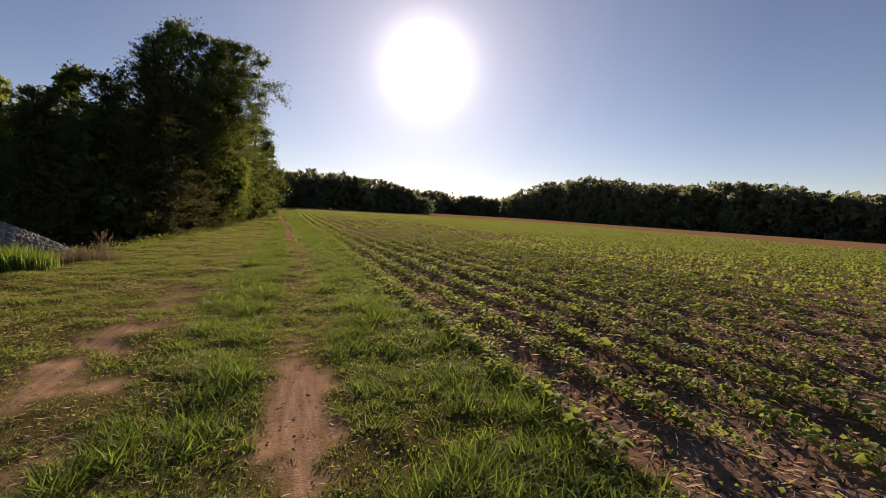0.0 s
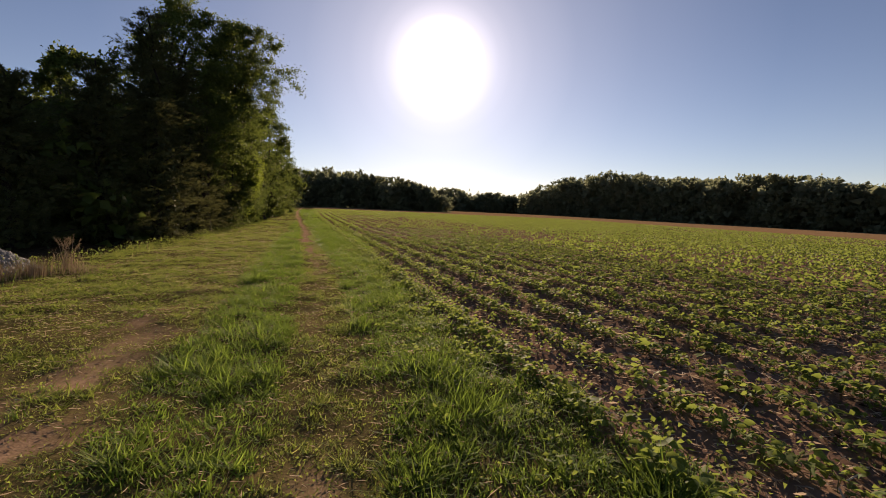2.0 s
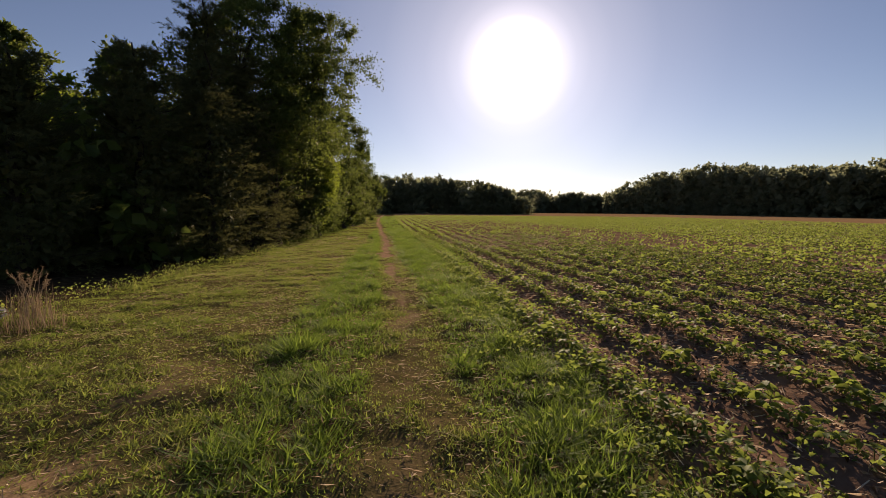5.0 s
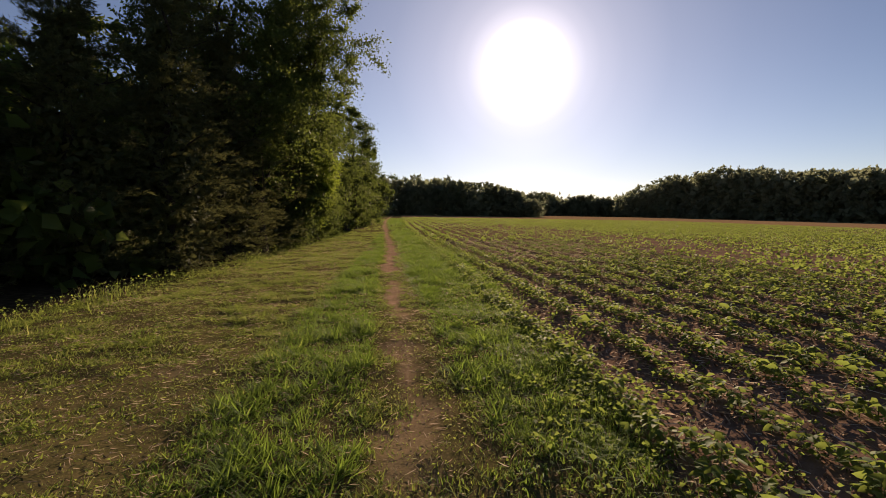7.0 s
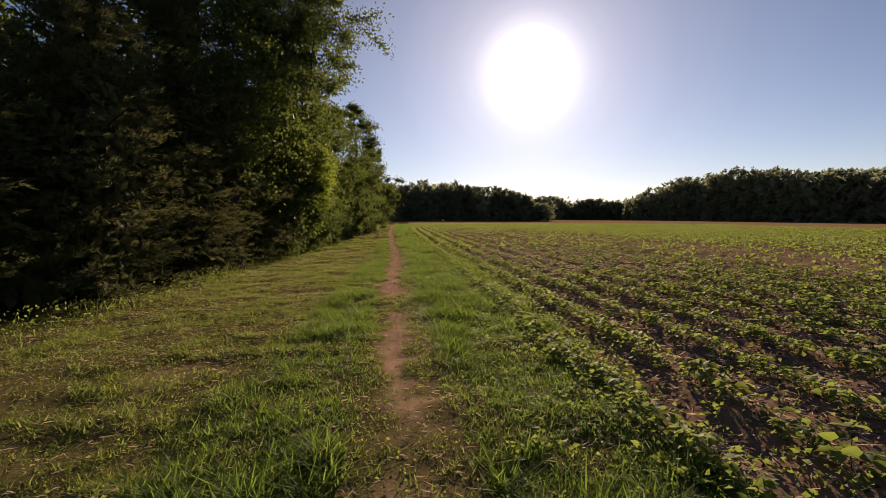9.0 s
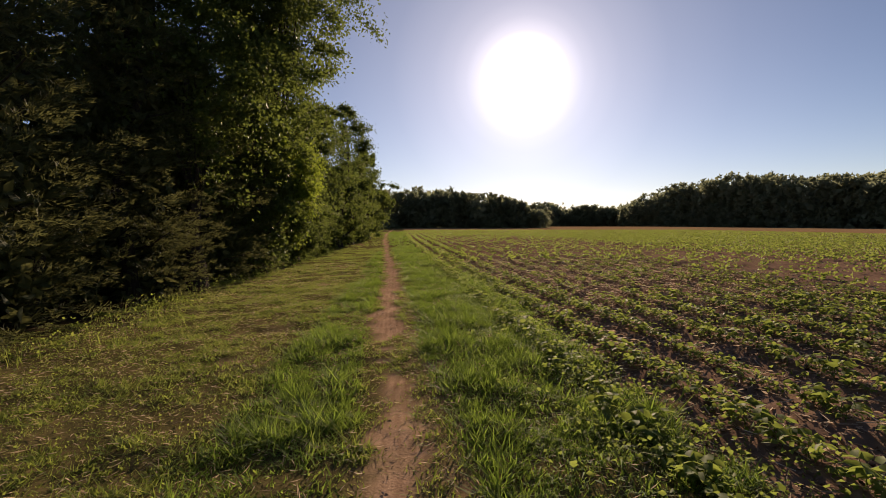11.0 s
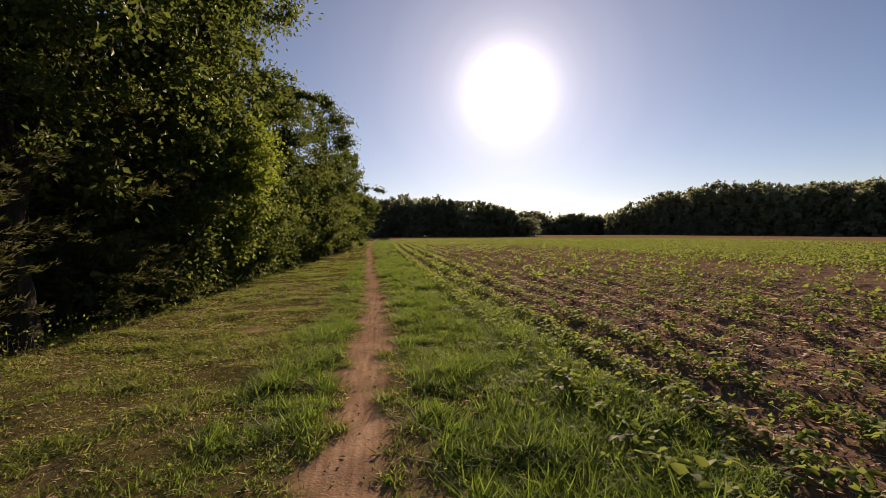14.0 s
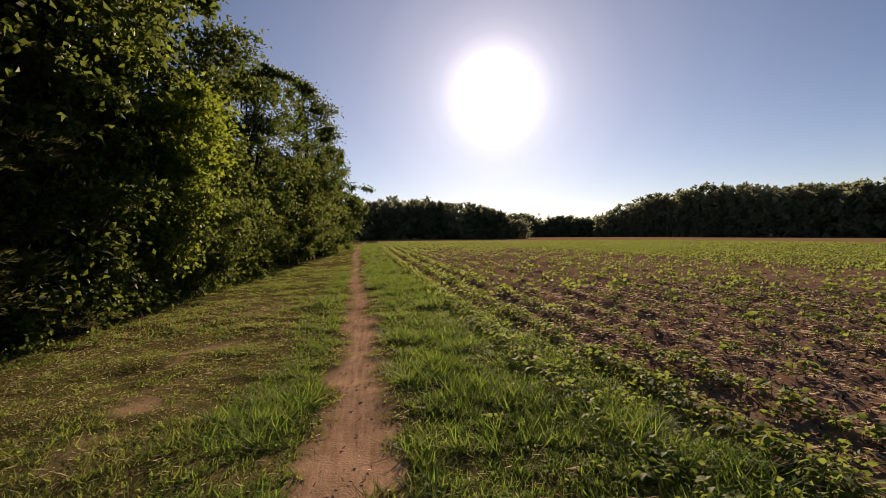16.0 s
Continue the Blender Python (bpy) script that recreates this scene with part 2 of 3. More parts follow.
CLOD = clod_material()
BARK, STONE, STRAW, STEM = bark_material(), stone_material(), straw_material(), stem_material()


# ---- builders ----
def mesh_from(name, verts, faces_tri=None, faces_quad=None, mat=None, smooth=False):
    """A mesh from arrays of places, triangles and quads."""
    verts = np.asarray(verts, np.float32).reshape(-1, 3)
    tri = np.zeros((0, 3), np.int32) if faces_tri is None else np.asarray(faces_tri, np.int32).reshape(-1, 3)
    quad = np.zeros((0, 4), np.int32) if faces_quad is None else np.asarray(faces_quad, np.int32).reshape(-1, 4)
    me = bpy.data.meshes.new(name)
    me.vertices.add(len(verts))
    me.vertices.foreach_set("co", verts.ravel())
    loops = np.concatenate([tri.ravel(), quad.ravel()])
    me.loops.add(len(loops))
    me.loops.foreach_set("vertex_index", loops)
    me.polygons.add(len(tri) + len(quad))
    starts = np.concatenate([np.arange(len(tri)) * 3, len(tri) * 3 + np.arange(len(quad)) * 4]).astype(np.int32)
    me.polygons.foreach_set("loop_start", starts)
    if smooth:
        me.polygons.foreach_set("use_smooth", np.ones(len(starts), bool))
    me.update(calc_edges=True)
    if mat:
        me.materials.append(mat)
    return me


def child(name, me, parent, label=""):
    ob = new(name, me)
    ob.parent = parent
    return tagged(ob, label) if label else ob


def unit(v):
    return v / np.maximum(np.linalg.norm(v, axis=-1, keepdims=True), 1e-9)


def leaves(pos, along, length, width, fold=.25, r=rng):
    """Folded pointed leaves, each of two triangles on a midrib. Returns places and triangles."""
    n = len(pos)
    along = unit(along)
    side = unit(np.cross(along, unit(r.normal(size=(n, 3)))))
    up = np.cross(side, along)
    length, width = np.broadcast_to(length, n)[:, None], np.broadcast_to(width, n)[:, None]
    mid = pos + along * length * .45
    v = np.stack([pos, mid + side * width * .5 + up * width * fold, pos + along * length - up * length * .1, mid - side * width * .5 + up * width * fold], 1)
    k = np.arange(n)[:, None] * 4
    tri = np.concatenate([k + [0, 1, 2], k + [0, 2, 3]], 1).reshape(-1, 3)
    return v.reshape(-1, 3), tri


def blades(x, y, height, width, lean, r=rng, z=None, sink=.01):
    """Grass blades: a bent strip that narrows to a tip."""
    n = len(x)
    z = land(x, y) if z is None else z
    a = r.uniform(0, 2 * np.pi, n)
    b = a + r.normal(0, .5, n) + np.pi / 2
    d = np.stack([np.cos(b), np.sin(b)], 1) * (lean * height)[:, None]
    w = np.stack([np.cos(a), np.sin(a)], 1) * (width * .5)[:, None]
    base = np.stack([x, y], 1)
    o = np.zeros((n, 5, 3))
    o[:, 0, :2], o[:, 1, :2] = base - w, base + w
    o[:, 2, :2], o[:, 3, :2] = base + d * .35 - w * .8, base + d * .35 + w * .8
    o[:, 4, :2] = base + d
    o[:, :2, 2] = (z - sink)[:, None]
    o[:, 2:4, 2] = (z + height * .6)[:, None]
    o[:, 4, 2] = z + height * np.clip(1.05 - lean * .25, .45, 1)
    k = np.arange(n)[:, None] * 5
    return o.reshape(-1, 3), k + [2, 3, 4], k + [0, 1, 3, 2]


def tube(path, radii, sides=7):
    """A round limb along a path, closed at its end. Returns places and quads."""
    path, radii = np.asarray(path, float), np.asarray(radii, float)
    t = unit(np.gradient(path, axis=0))
    s = unit(np.cross(t, [.31, .87, .2]))
    u = np.cross(t, s)
    a = np.arange(sides) / sides * 2 * np.pi
    v = path[:, None] + (s[:, None] * np.cos(a)[None, :, None] + u[:, None] * np.sin(a)[None, :, None]) * radii[:, None, None]
    q = []
    for i in range(len(path) - 1):
        for j in range(sides):
            k = (j + 1) % sides
            q.append((i * sides + j, i * sides + k, (i + 1) * sides + k, (i + 1) * sides + j))
    return v.reshape(-1, 3), np.array(q)


def limb_path(start, end, sag, r, n=6):
    t = np.linspace(0, 1, n)[:, None]
    p = np.asarray(start) * (1 - t) + np.asarray(end) * t
    p = p + np.sin(t * np.pi) * np.array([0, 0, sag])
    p[1:-1] += r.normal(0, .05, (n - 2, 3)) * np.linalg.norm(np.subtract(end, start)) * .35
    return p


def clump_leaves(centres, radii, per, size, slim, r, droop=.2, squash=.8):
    """Leaves in uneven clumps round the given centres."""
    i = np.repeat(np.arange(len(centres)), per)
    n = len(i)
    d = unit(r.normal(size=(n, 3)))
    # each clump is drawn out along a bough of its own and frays outwards
    bough = unit(r.normal(size=(len(centres), 3)) * [1, 1, .45])
    rad = radii[i] * np.minimum(np.abs(r.normal(0, .6, n)), 1.15)
    pos = centres[i] + d * rad[:, None] * [1, 1, squash] + bough[i] * (radii[i] * np.clip(r.normal(0, .7, n), -1.3, 1.3))[:, None]
    along = d * .7 + r.normal(size=(n, 3)) * .6 - np.array([0, 0, droop])
    s = size * r.uniform(.6, 1.3, n)
    return leaves(pos, along, s, s * slim, r=r)


def broad_tree(x, y, height, spread, label, seed, base=.22, leaf=.17, clumps=110, per=170, mat=None, lean=(0, 0), group="trees along the field edge", category="tree", trunk=.22, flat=1.0):
    """A broad-leaved tree: trunk, limbs and an uneven crown of leaves."""
    r = np.random.default_rng(seed)
    thing = tagged(new("broadleaf_tree"), label, category, group)
    thing.location = (x, y, float(land(x, y)) - .05)
    top = np.array([lean[0], lean[1], height * .8])
    p = limb_path((0, 0, 0), top, 0, r, 8)
    v, q = tube(p, np.linspace(trunk, trunk * .25, 8) * (1 + .5 * np.exp(-np.arange(8) * 2)))
    child("trunk", mesh_from("trunk", v, None, q, BARK, True), thing)
    # ends of the boughs: inside an uneven egg, thin at the foot
    c = []
    while len(c) < clumps:
        h = r.uniform(base, 1)
        a = r.uniform(0, 2 * np.pi)
        u = (h - base) / (1 - base)
        shape = min(1, .45 + (u / .3) * .55) * math.sqrt(max(.02, 1 - u ** 4))
        lobes = .82 + .26 * math.sin(a * 3 + seed) + .18 * math.sin(a * 5 + h * 9)
        rad = spread * shape * lobes * math.sqrt(r.uniform(.1, 1))
        c.append((math.cos(a) * rad + lean[0] * h, math.sin(a) * rad * flat + lean[1] * h, h * height * .96))
    c = np.array(c)
    rr = r.uniform(.3, .75, len(c)) * np.where(c[:, 2] > height * .85, .7, 1) * (.55 + spread * .13)
    for i in r.permutation(len(c))[:9]:
        s = p[min(6, max(1, int(c[i][2] / height * 6)))]
        lv, lq = tube(limb_path(s, c[i], -.1 * spread, r), np.linspace(trunk * .4, trunk * .06, 6), 5)
        child("limb", mesh_from("limb", lv, None, lq, BARK, True), thing)
    v, t = clump_leaves(c, rr, per, leaf, .62, r)
    child("crown", mesh_from("crown", v, t, None, mat or OAK), thing)
    return thing


def cedar_tree(x, y, height, spread, label, seed, per=231, sprays=180):
    """A feathery evergreen with boughs down to the ground."""
    r = np.random.default_rng(seed)
    thing = tagged(new("cedar_tree"), label, "evergreen tree", "cedars along the field edge")
    thing.location = (x, y, float(land(x, y)) - .05)
    p = limb_path((0, 0, 0), (0, 0, height * .95), 0, r, 8)
    v, q = tube(p, np.linspace(.16, .02, 8))
    child("trunk", mesh_from("trunk", v, None, q, BARK, True), thing)
    pos, way = [], []
    for i in range(sprays):
        h = r.uniform(.02, 1) ** 1.25
        a = r.uniform(0, 2 * np.pi)
        out = spread * min(1, .72 + h) * (1 - h) ** .65 * r.uniform(.7, 1.15) + .15
        s = np.array([0, 0, h * height * .94])
        e = s + np.array([math.cos(a) * out, math.sin(a) * out, out * r.uniform(.1, .55)])
        if i < 12:
            lv, lq = tube(limb_path(s, e, -.08, r, 5), np.linspace(.035, .008, 5), 4)
            child("limb", mesh_from("limb", lv, None, lq, BARK, True), thing)
        d = unit(e - s)
        flat = unit(np.cross(d, [0, 0, 1.]) + r.normal(0, .25, 3))
        # twigs leave the bough to both sides and carry the needles close about them
        tw = 11
        root = s + (e - s) * r.uniform(.3, 1, tw)[:, None]
        turn = r.choice([-1, 1], tw) * r.uniform(.25, .95, tw)
        axis = unit(d * 1.0 + flat * turn[:, None] + r.normal(0, .18, (tw, 3)) + [0, 0, .1])
        size = (.22 + .3 * (1 - h)) * r.uniform(.6, 1.3, tw)
        k = np.repeat(np.arange(tw), per // tw)
        t = np.sqrt(r.uniform(0, 1, len(k)))[:, None]
        fan = flat * (r.normal(0, .085, len(k)) * (1.15 - t[:, 0]))[:, None]
        sag = np.array([0, 0, -.12]) * t ** 2
        pos.append(root[k] + axis[k] * size[k][:, None] * t + fan + sag + r.normal(0, .018, (len(k), 3)))
        way.append(axis[k] + fan * 4 + r.normal(0, .35, (len(k), 3)))
    pos, way = np.concatenate(pos), unit(np.concatenate(way))
    n = len(pos)
    side = unit(np.cross(way, r.normal(size=(n, 3)))) * r.uniform(.006, .011, n)[:, None]
    v = np.stack([pos - side, pos + side, pos + way * r.uniform(.05, .11, n)[:, None]], 1).reshape(-1, 3)
    t = np.arange(n * 3).reshape(-1, 3)
    # the close-grown inside
    m = 1700
    h, a = r.uniform(.02, .92, m), r.uniform(0, 2 * np.pi, m)
    k = spread * np.minimum(1, .72 + h) * (1 - h) ** .65 * .62 * np.sqrt(r.uniform(0, 1, m))
    iv, it = leaves(np.stack([np.cos(a) * k, np.sin(a) * k, h * height * .94], 1), r.normal(size=(m, 3)), r.uniform(.16, .3, m), r.uniform(.1, .17, m), r=r)
    v, t = np.concatenate([v, iv]), np.concatenate([t, it + len(v)])
    child("crown", mesh_from("crown", v, t, None, CEDAR), thing)
    return thing


# ---- ground: one sheet from underfoot to the horizon ----
def spread_out(lo, hi, fine, grow, far_lo, far_hi):
    a = list(np.arange(lo, hi + fine / 2, fine))
    s = fine
    while a[-1] < far_hi:
        s *= grow
        a.append(a[-1] + s)
    s, b = fine, []
    q = lo
    while q > far_lo:
        s *= grow
        q -= s
        b.append(q)
    return np.array(b[::-1] + a)


gx = spread_out(-5.0, 7, .115, 1.1, -2500, 2500)
gy = spread_out(.8, 33, .115, 1.1, -2500, 2500)
GX, GY = np.meshgrid(gx, gy)
fx, fy = GX.ravel(), GY.ravel()
idx = np.arange(len(fx)).reshape(GX.shape)
quads = np.stack([idx[:-1, :-1], idx[:-1, 1:], idx[1:, 1:], idx[1:, :-1]], -1).reshape(-1, 4)
ground_mesh = mesh_from("ground", np.stack([fx, fy, land(fx, fy)], 1), None, quads, GROUND, True)
ground_far = np.hypot(fx, fy)
dry_here = dry_strip(fx, fy)
for key, val in (("bare", bare(fx, fy)), ("field", in_field(fx, fy) * (1 - dry_here)),
                 ("sward", step(45, 120, ground_far) * in_field(fx, fy) * .6),
                 ("dry", dry_here * in_field(fx, fy)), ("wood", step(-.4, .5, wood_edge(fy) - fx + (field_noise(fx, fy, .6, 21) - .5) * .8))):
    ground_mesh.attributes.new(key, "FLOAT", "POINT").data.foreach_set("value", val.astype(np.float32))
tagged(new("ground", ground_mesh), "grassy field margin with worn reddish dirt trail and tilled field", "ground", "", "structure")


# ---- grass ----
def scatter(n, x0, x1, y0, y1, r=rng):
    return r.uniform(x0, x1, n), r.uniform(y0, y1, n)


def lushness(x, y):
    """1 in the uncut strips beside the trail, 0 where tyres keep it short."""
    d = x - trail_x(y)
    between = step(.18, .4, -d) * (1 - step(.95, 1.35, -d - (trail_x(y) + .1)))
    verge = step(.25, .6, d) * (1 - step(-.1, .35, x - verge_edge(y)))
    verge = verge * (1 + .5 * step(16, 22, y))
    return np.clip(np.maximum(between, verge) * (.35 + .9 * field_noise(x, y, 1.1, 31)), 0, 1)


def lawn(name, n, x0, x1, y0, y1, scale, label):
    x, y = scatter(n, x0, x1, y0, y1)
    # most blades stand in little clumps, some taller than others
    of = rng.integers(0, n // 22, n)
    cx, cy = scatter(n // 22, x0, x1, y0, y1)
    in_clump = rng.uniform(size=n) < .68
    x = np.where(in_clump, cx[of] + rng.normal(0, .03 * scale ** .5, n), x)
    y = np.where(in_clump, cy[of] + rng.normal(0, .03 * scale ** .5, n), y)
    tall = np.where(in_clump, rng.uniform(.6, 1.7, n // 22)[of], .6)
    keep = (rng.uniform(size=n) > bare(x, y) * 1.15 - .05) & (rng.uniform(size=n) > in_field(x, y) * 1.1) & (x > wood_edge(y) - .9)
    patch = field_noise(x, y, .3, 33) * .6 + field_noise(x, y, .09, 34) * .4
    tufted = field_noise(x, y, .55, 39) * .65 + field_noise(x, y, .2, 40) * .35
    thin = 1 - .38 * (1 - step(.36, .56, tufted)) * (1 - .6 * lushness(x, y))
    keep &= rng.uniform(size=n) < (.35 + patch * 1.2) * thin
    x, y, patch = x[keep], y[keep], patch[keep]
    tufted, tall = tufted[keep], tall[keep]
    l = lushness(x, y)
    m = len(x)
    h = (.014 + .02 * l + .02 * patch + .03 * l * patch) * (.6 + 1.2 * step(.35, .75, tufted)) * tall * rng.uniform(.5, 1.6, m) * scale ** .3
    w = (.0085 + .001 * l) * rng.uniform(.6, 1.6, m) * scale
    v, t, q = blades(x, y, h, w * 1.25, rng.uniform(.6, 2.3, m) * (1 - .2 * l))
    v = v.reshape(-1, 5, 3)[:, [0, 1, 4]].reshape(-1, 3)      # so short that one bent facet is enough
    lush = np.repeat(l > rng.uniform(.2, .6, m), 3)
    for part_name, part_v, part_mat, words in ((name, v[~lush], GRASS, label), ("lush_" + name, v[lush], TALL_GRASS, "deep green fuller grass beside the dirt trail")):
        if len(part_v):
            t = np.arange(len(part_v)).reshape(-1, 3)
            tagged(new(part_name, mesh_from(part_name, part_v, t, None, part_mat)), words, "grass", "", "stuff")


lawn("short_grass", 860000, -5.4, 2.4, .9, 31, 1.0, "short green grass with dry thatch on the margin")
lawn("short_grass_beyond", 130000, -5.6, 2.4, 31, 48, 1.8, "short green grass along the trees farther on")
lawn("short_grass_far", 60000, -7, 2.4, 48, 110, 4.0, "short green grass where the margin narrows")

# taller tufts in the uncut strips
tn = 9500
tx, ty = scatter(tn, -4.6, 2.1, 1.2, 46)
tk = (rng.uniform(size=tn) < lushness(tx, ty) ** 1.4 * 1.5 * step(.42, .6, field_noise(tx, ty, .6, 39)) + .035) & (bare(tx, ty) < .35) & (in_field(tx, ty) < .6)
tx, ty = tx[tk], ty[tk]
tb = 22
gy_ = rng.uniform(4, 38, 2600)
gx_ = rng.uniform(.42, 1.1, 2600) * verge_edge(gy_)
gk = (bare(gx_, gy_) < .3) & (rng.uniform(size=2600) < .25 + field_noise(gx_, gy_, .8, 45))
tx, ty = np.concatenate([tx, gx_[gk]]), np.concatenate([ty, gy_[gk]])
ox = np.repeat(tx, tb) + rng.normal(0, .05, len(tx) * tb)
oy = np.repeat(ty, tb) + rng.normal(0, .05, len(tx) * tb)
th = np.repeat(rng.uniform(.035, .095, len(tx)) * (.75 + .5 * step(.9, 1.4, tx)), tb) * rng.uniform(.5, 1.15, len(ox))
v, t, q = blades(ox, oy, th, rng.uniform(.005, .011, len(ox)), rng.uniform(.5, 2.2, len(ox)))
tagged(new("grass_tuft", mesh_from("grass_tuft", v, t, q, TALL_GRASS)), "lush uncut grass tufts beside the dirt trail", "grass", "", "stuff")

# rank weeds at the foot of the trees
wn_ = 7000
wy = rng.uniform(10, 60, wn_)
wx = wood_edge(wy) + rng.normal(-.05, .4, wn_)
wh = rng.uniform(.04, .26, wn_) * (.15 + 1.2 * step(.45, .8, field_noise(wx, wy, 1.1, 36)))
v, t, q = blades(wx, wy, wh, rng.uniform(.006, .012, wn_), rng.uniform(.3, 1.6, wn_))
tagged(new("weed_fringe", mesh_from("weed_fringe", v, t, q, GRASS)), "rank weeds fringing the shade of the trees", "weeds", "", "stuff")
n = 1500
sy = 9 + 25 * rng.uniform(size=n) ** 1.2
sx = wood_edge(sy) + rng.normal(.05, .3, n)
sh = rng.uniform(.05, .42, n) * (.12 + 1.1 * step(.5, .85, field_noise(sx, sy, .8, 35)))
v, t, q = blades(sx, sy, sh, rng.uniform(.003, .006, n), rng.uniform(.2, 1.5, n))
tagged(new("dry_stalks", mesh_from("dry_stalks", v, t, q, DRY_GRASS)), "brown dry stalks where the grass meets the shade", "weeds", "", "stuff")
n = 5000
by = rng.uniform(10, 60, n)
bx = wood_edge(by) + rng.normal(.05, .3, n)
bp = np.stack([bx, by, land(bx, by) + rng.uniform(.03, .3, n) * (.3 + field_noise(bx, by, 1.1, 37))], 1)
v, t = leaves(bp, rng.normal(size=(n, 3)) + [0, 0, .5], rng.uniform(.025, .06, n), rng.uniform(.018, .04, n))
tagged(new("weed_leaves", mesh_from("weed_leaves", v, t, None, GRASS)), "small broad weed leaves among the fringe grass", "weeds", "", "stuff")
# creeping broad leaves in the turf
n = 46000
cx, cy = scatter(n, -5, 2.2, 1, 34)
ck = (rng.uniform(size=n) < .2 + field_noise(cx, cy, .7, 38)) & (bare(cx, cy) < .45) & (in_field(cx, cy) < .7)
cx, cy = cx[ck], cy[ck]
n = len(cx)
v, t = leaves(np.stack([cx, cy, land(cx, cy) + rng.uniform(.008, .035, n)], 1), rng.normal(size=(n, 3)) * [1, 1, .3] + [0, 0, .15], rng.uniform(.012, .032, n), rng.uniform(.008, .02, n))
tagged(new("clover", mesh_from("clover", v, t, None, GRASS)), "low creeping clover and plantain in the turf", "weeds", "", "stuff")


# crumbs and dead bits on the worn earth
n = 14000
lx, ly = scatter(n, -2.6, .9, 1, 42)
lk = (bare(lx, ly) > .4) & (rng.uniform(size=n) < .75)
lx, ly = lx[lk], ly[lk]
n = len(lx)
v, t = leaves(np.stack([lx, ly, land(lx, ly) + rng.uniform(.002, .008, n)], 1), rng.normal(size=(n, 3)) * [1, 1, .15], rng.uniform(.008, .045, n), rng.uniform(.004, .014, n), .5)
tagged(new("trail_litter", mesh_from("trail_litter", v, t, None, STRAW)), "crumbs and dead grass bits on the worn trail", "litter", "", "stuff")
n = 40000
lx, ly = scatter(n, -4.6, 1.9, 1, 36)
lk = (bare(lx, ly) < .5) & (in_field(lx, ly) < .6)
lx, ly = lx[lk], ly[lk]
n = len(lx)
v, t = leaves(np.stack([lx, ly, land(lx, ly) + rng.uniform(.006, .03, n)], 1), rng.normal(size=(n, 3)) * [1, 1, .2], rng.uniform(.03, .09, n), rng.uniform(.003, .007, n), .3)
tagged(new("dead_grass", mesh_from("dead_grass", v, t, None, LITTER)), "dead straw-coloured grass lying in the turf", "grass", "", "stuff")


# ---- crop ----
def crop_template(r, nodes, leaf, height):
    """One young bean plant: stem, stalks and leaves in threes."""
    stem = tube([(0, 0, -.02), (r.normal(0, .006), r.normal(0, .006), height * .5), (r.normal(0, .015), r.normal(0, .015), height)], [.0035, .003, .0015], 4)
    trios = []
    for i in range(nodes):
        a = i * 2.4 + r.normal(0, .4)
        h = height * (.15 + .85 * (i + 1) / nodes)
        out = np.array([math.cos(a), math.sin(a), 0])
        tip = out * leaf * r.uniform(.6, 1.2) + [0, 0, h + leaf * r.uniform(.1, .5)]
        vs, ts = [], []
        for k, turn in enumerate((-1.25, 0, 1.25)):
            d = np.array([math.cos(a + turn), math.sin(a + turn), r.uniform(-.45, .25)])
            d /= np.linalg.norm(d)
            side = np.cross(d, [0, 0, 1.])
            side /= np.linalg.norm(side)
            roll = r.normal(0, .65)
            up = np.cross(side, d)
            side, up = side * math.cos(roll) + up * math.sin(roll), up * math.cos(roll) - side * math.sin(roll)
            l, w = leaf * r.uniform(.8, 1.15), leaf * r.uniform(.55, .72)
            lp = [tip, tip + d * l * .3 + side * w * .5 + up * w * .12, tip + d * l * .3 - side * w * .5 + up * w * .12, tip + d * l * .45,
                  tip + d * l * .72 + side * w * .32 + up * w * .06, tip + d * l * .72 - side * w * .32 + up * w * .06, tip + d * l - up * l * .12]
            b = len(vs)
            vs += lp
            ts += [(b, b + 1, b + 3), (b, b + 3, b + 2), (b + 1, b + 4, b + 3), (b + 3, b + 5, b + 2), (b + 4, b + 6, b + 3), (b + 3, b + 6, b + 5)]
        b = len(vs)
        root = np.array([0, 0, h * .8])
        w = np.cross(out, [0, 0, 1.]) * .0018
        vs += [root - w, root + w, tip + w, tip - w]
        ts += [(b, b + 1, b + 2), (b, b + 2, b + 3)]
        trios.append((np.array(vs), np.array(ts)))
    return stem, trios


cr = np.random.default_rng(21)
TEMPLATES = [crop_template(cr, int(cr.integers(4, 7)), cr.uniform(.058, .09), cr.uniform(.06, .13)) for _ in range(8)]


def joined(template):
    vs, ts, k = [], [], 0
    for v, t in template[1]:
        vs.append(v)
        ts.append(t + k)
        k += len(v)
    sv, sq = template[0]
    vs.append(sv)
    ts.append(np.concatenate([sq[:, [0, 1, 2]], sq[:, [0, 2, 3]]]) + k)
    return np.concatenate(vs), np.concatenate(ts)


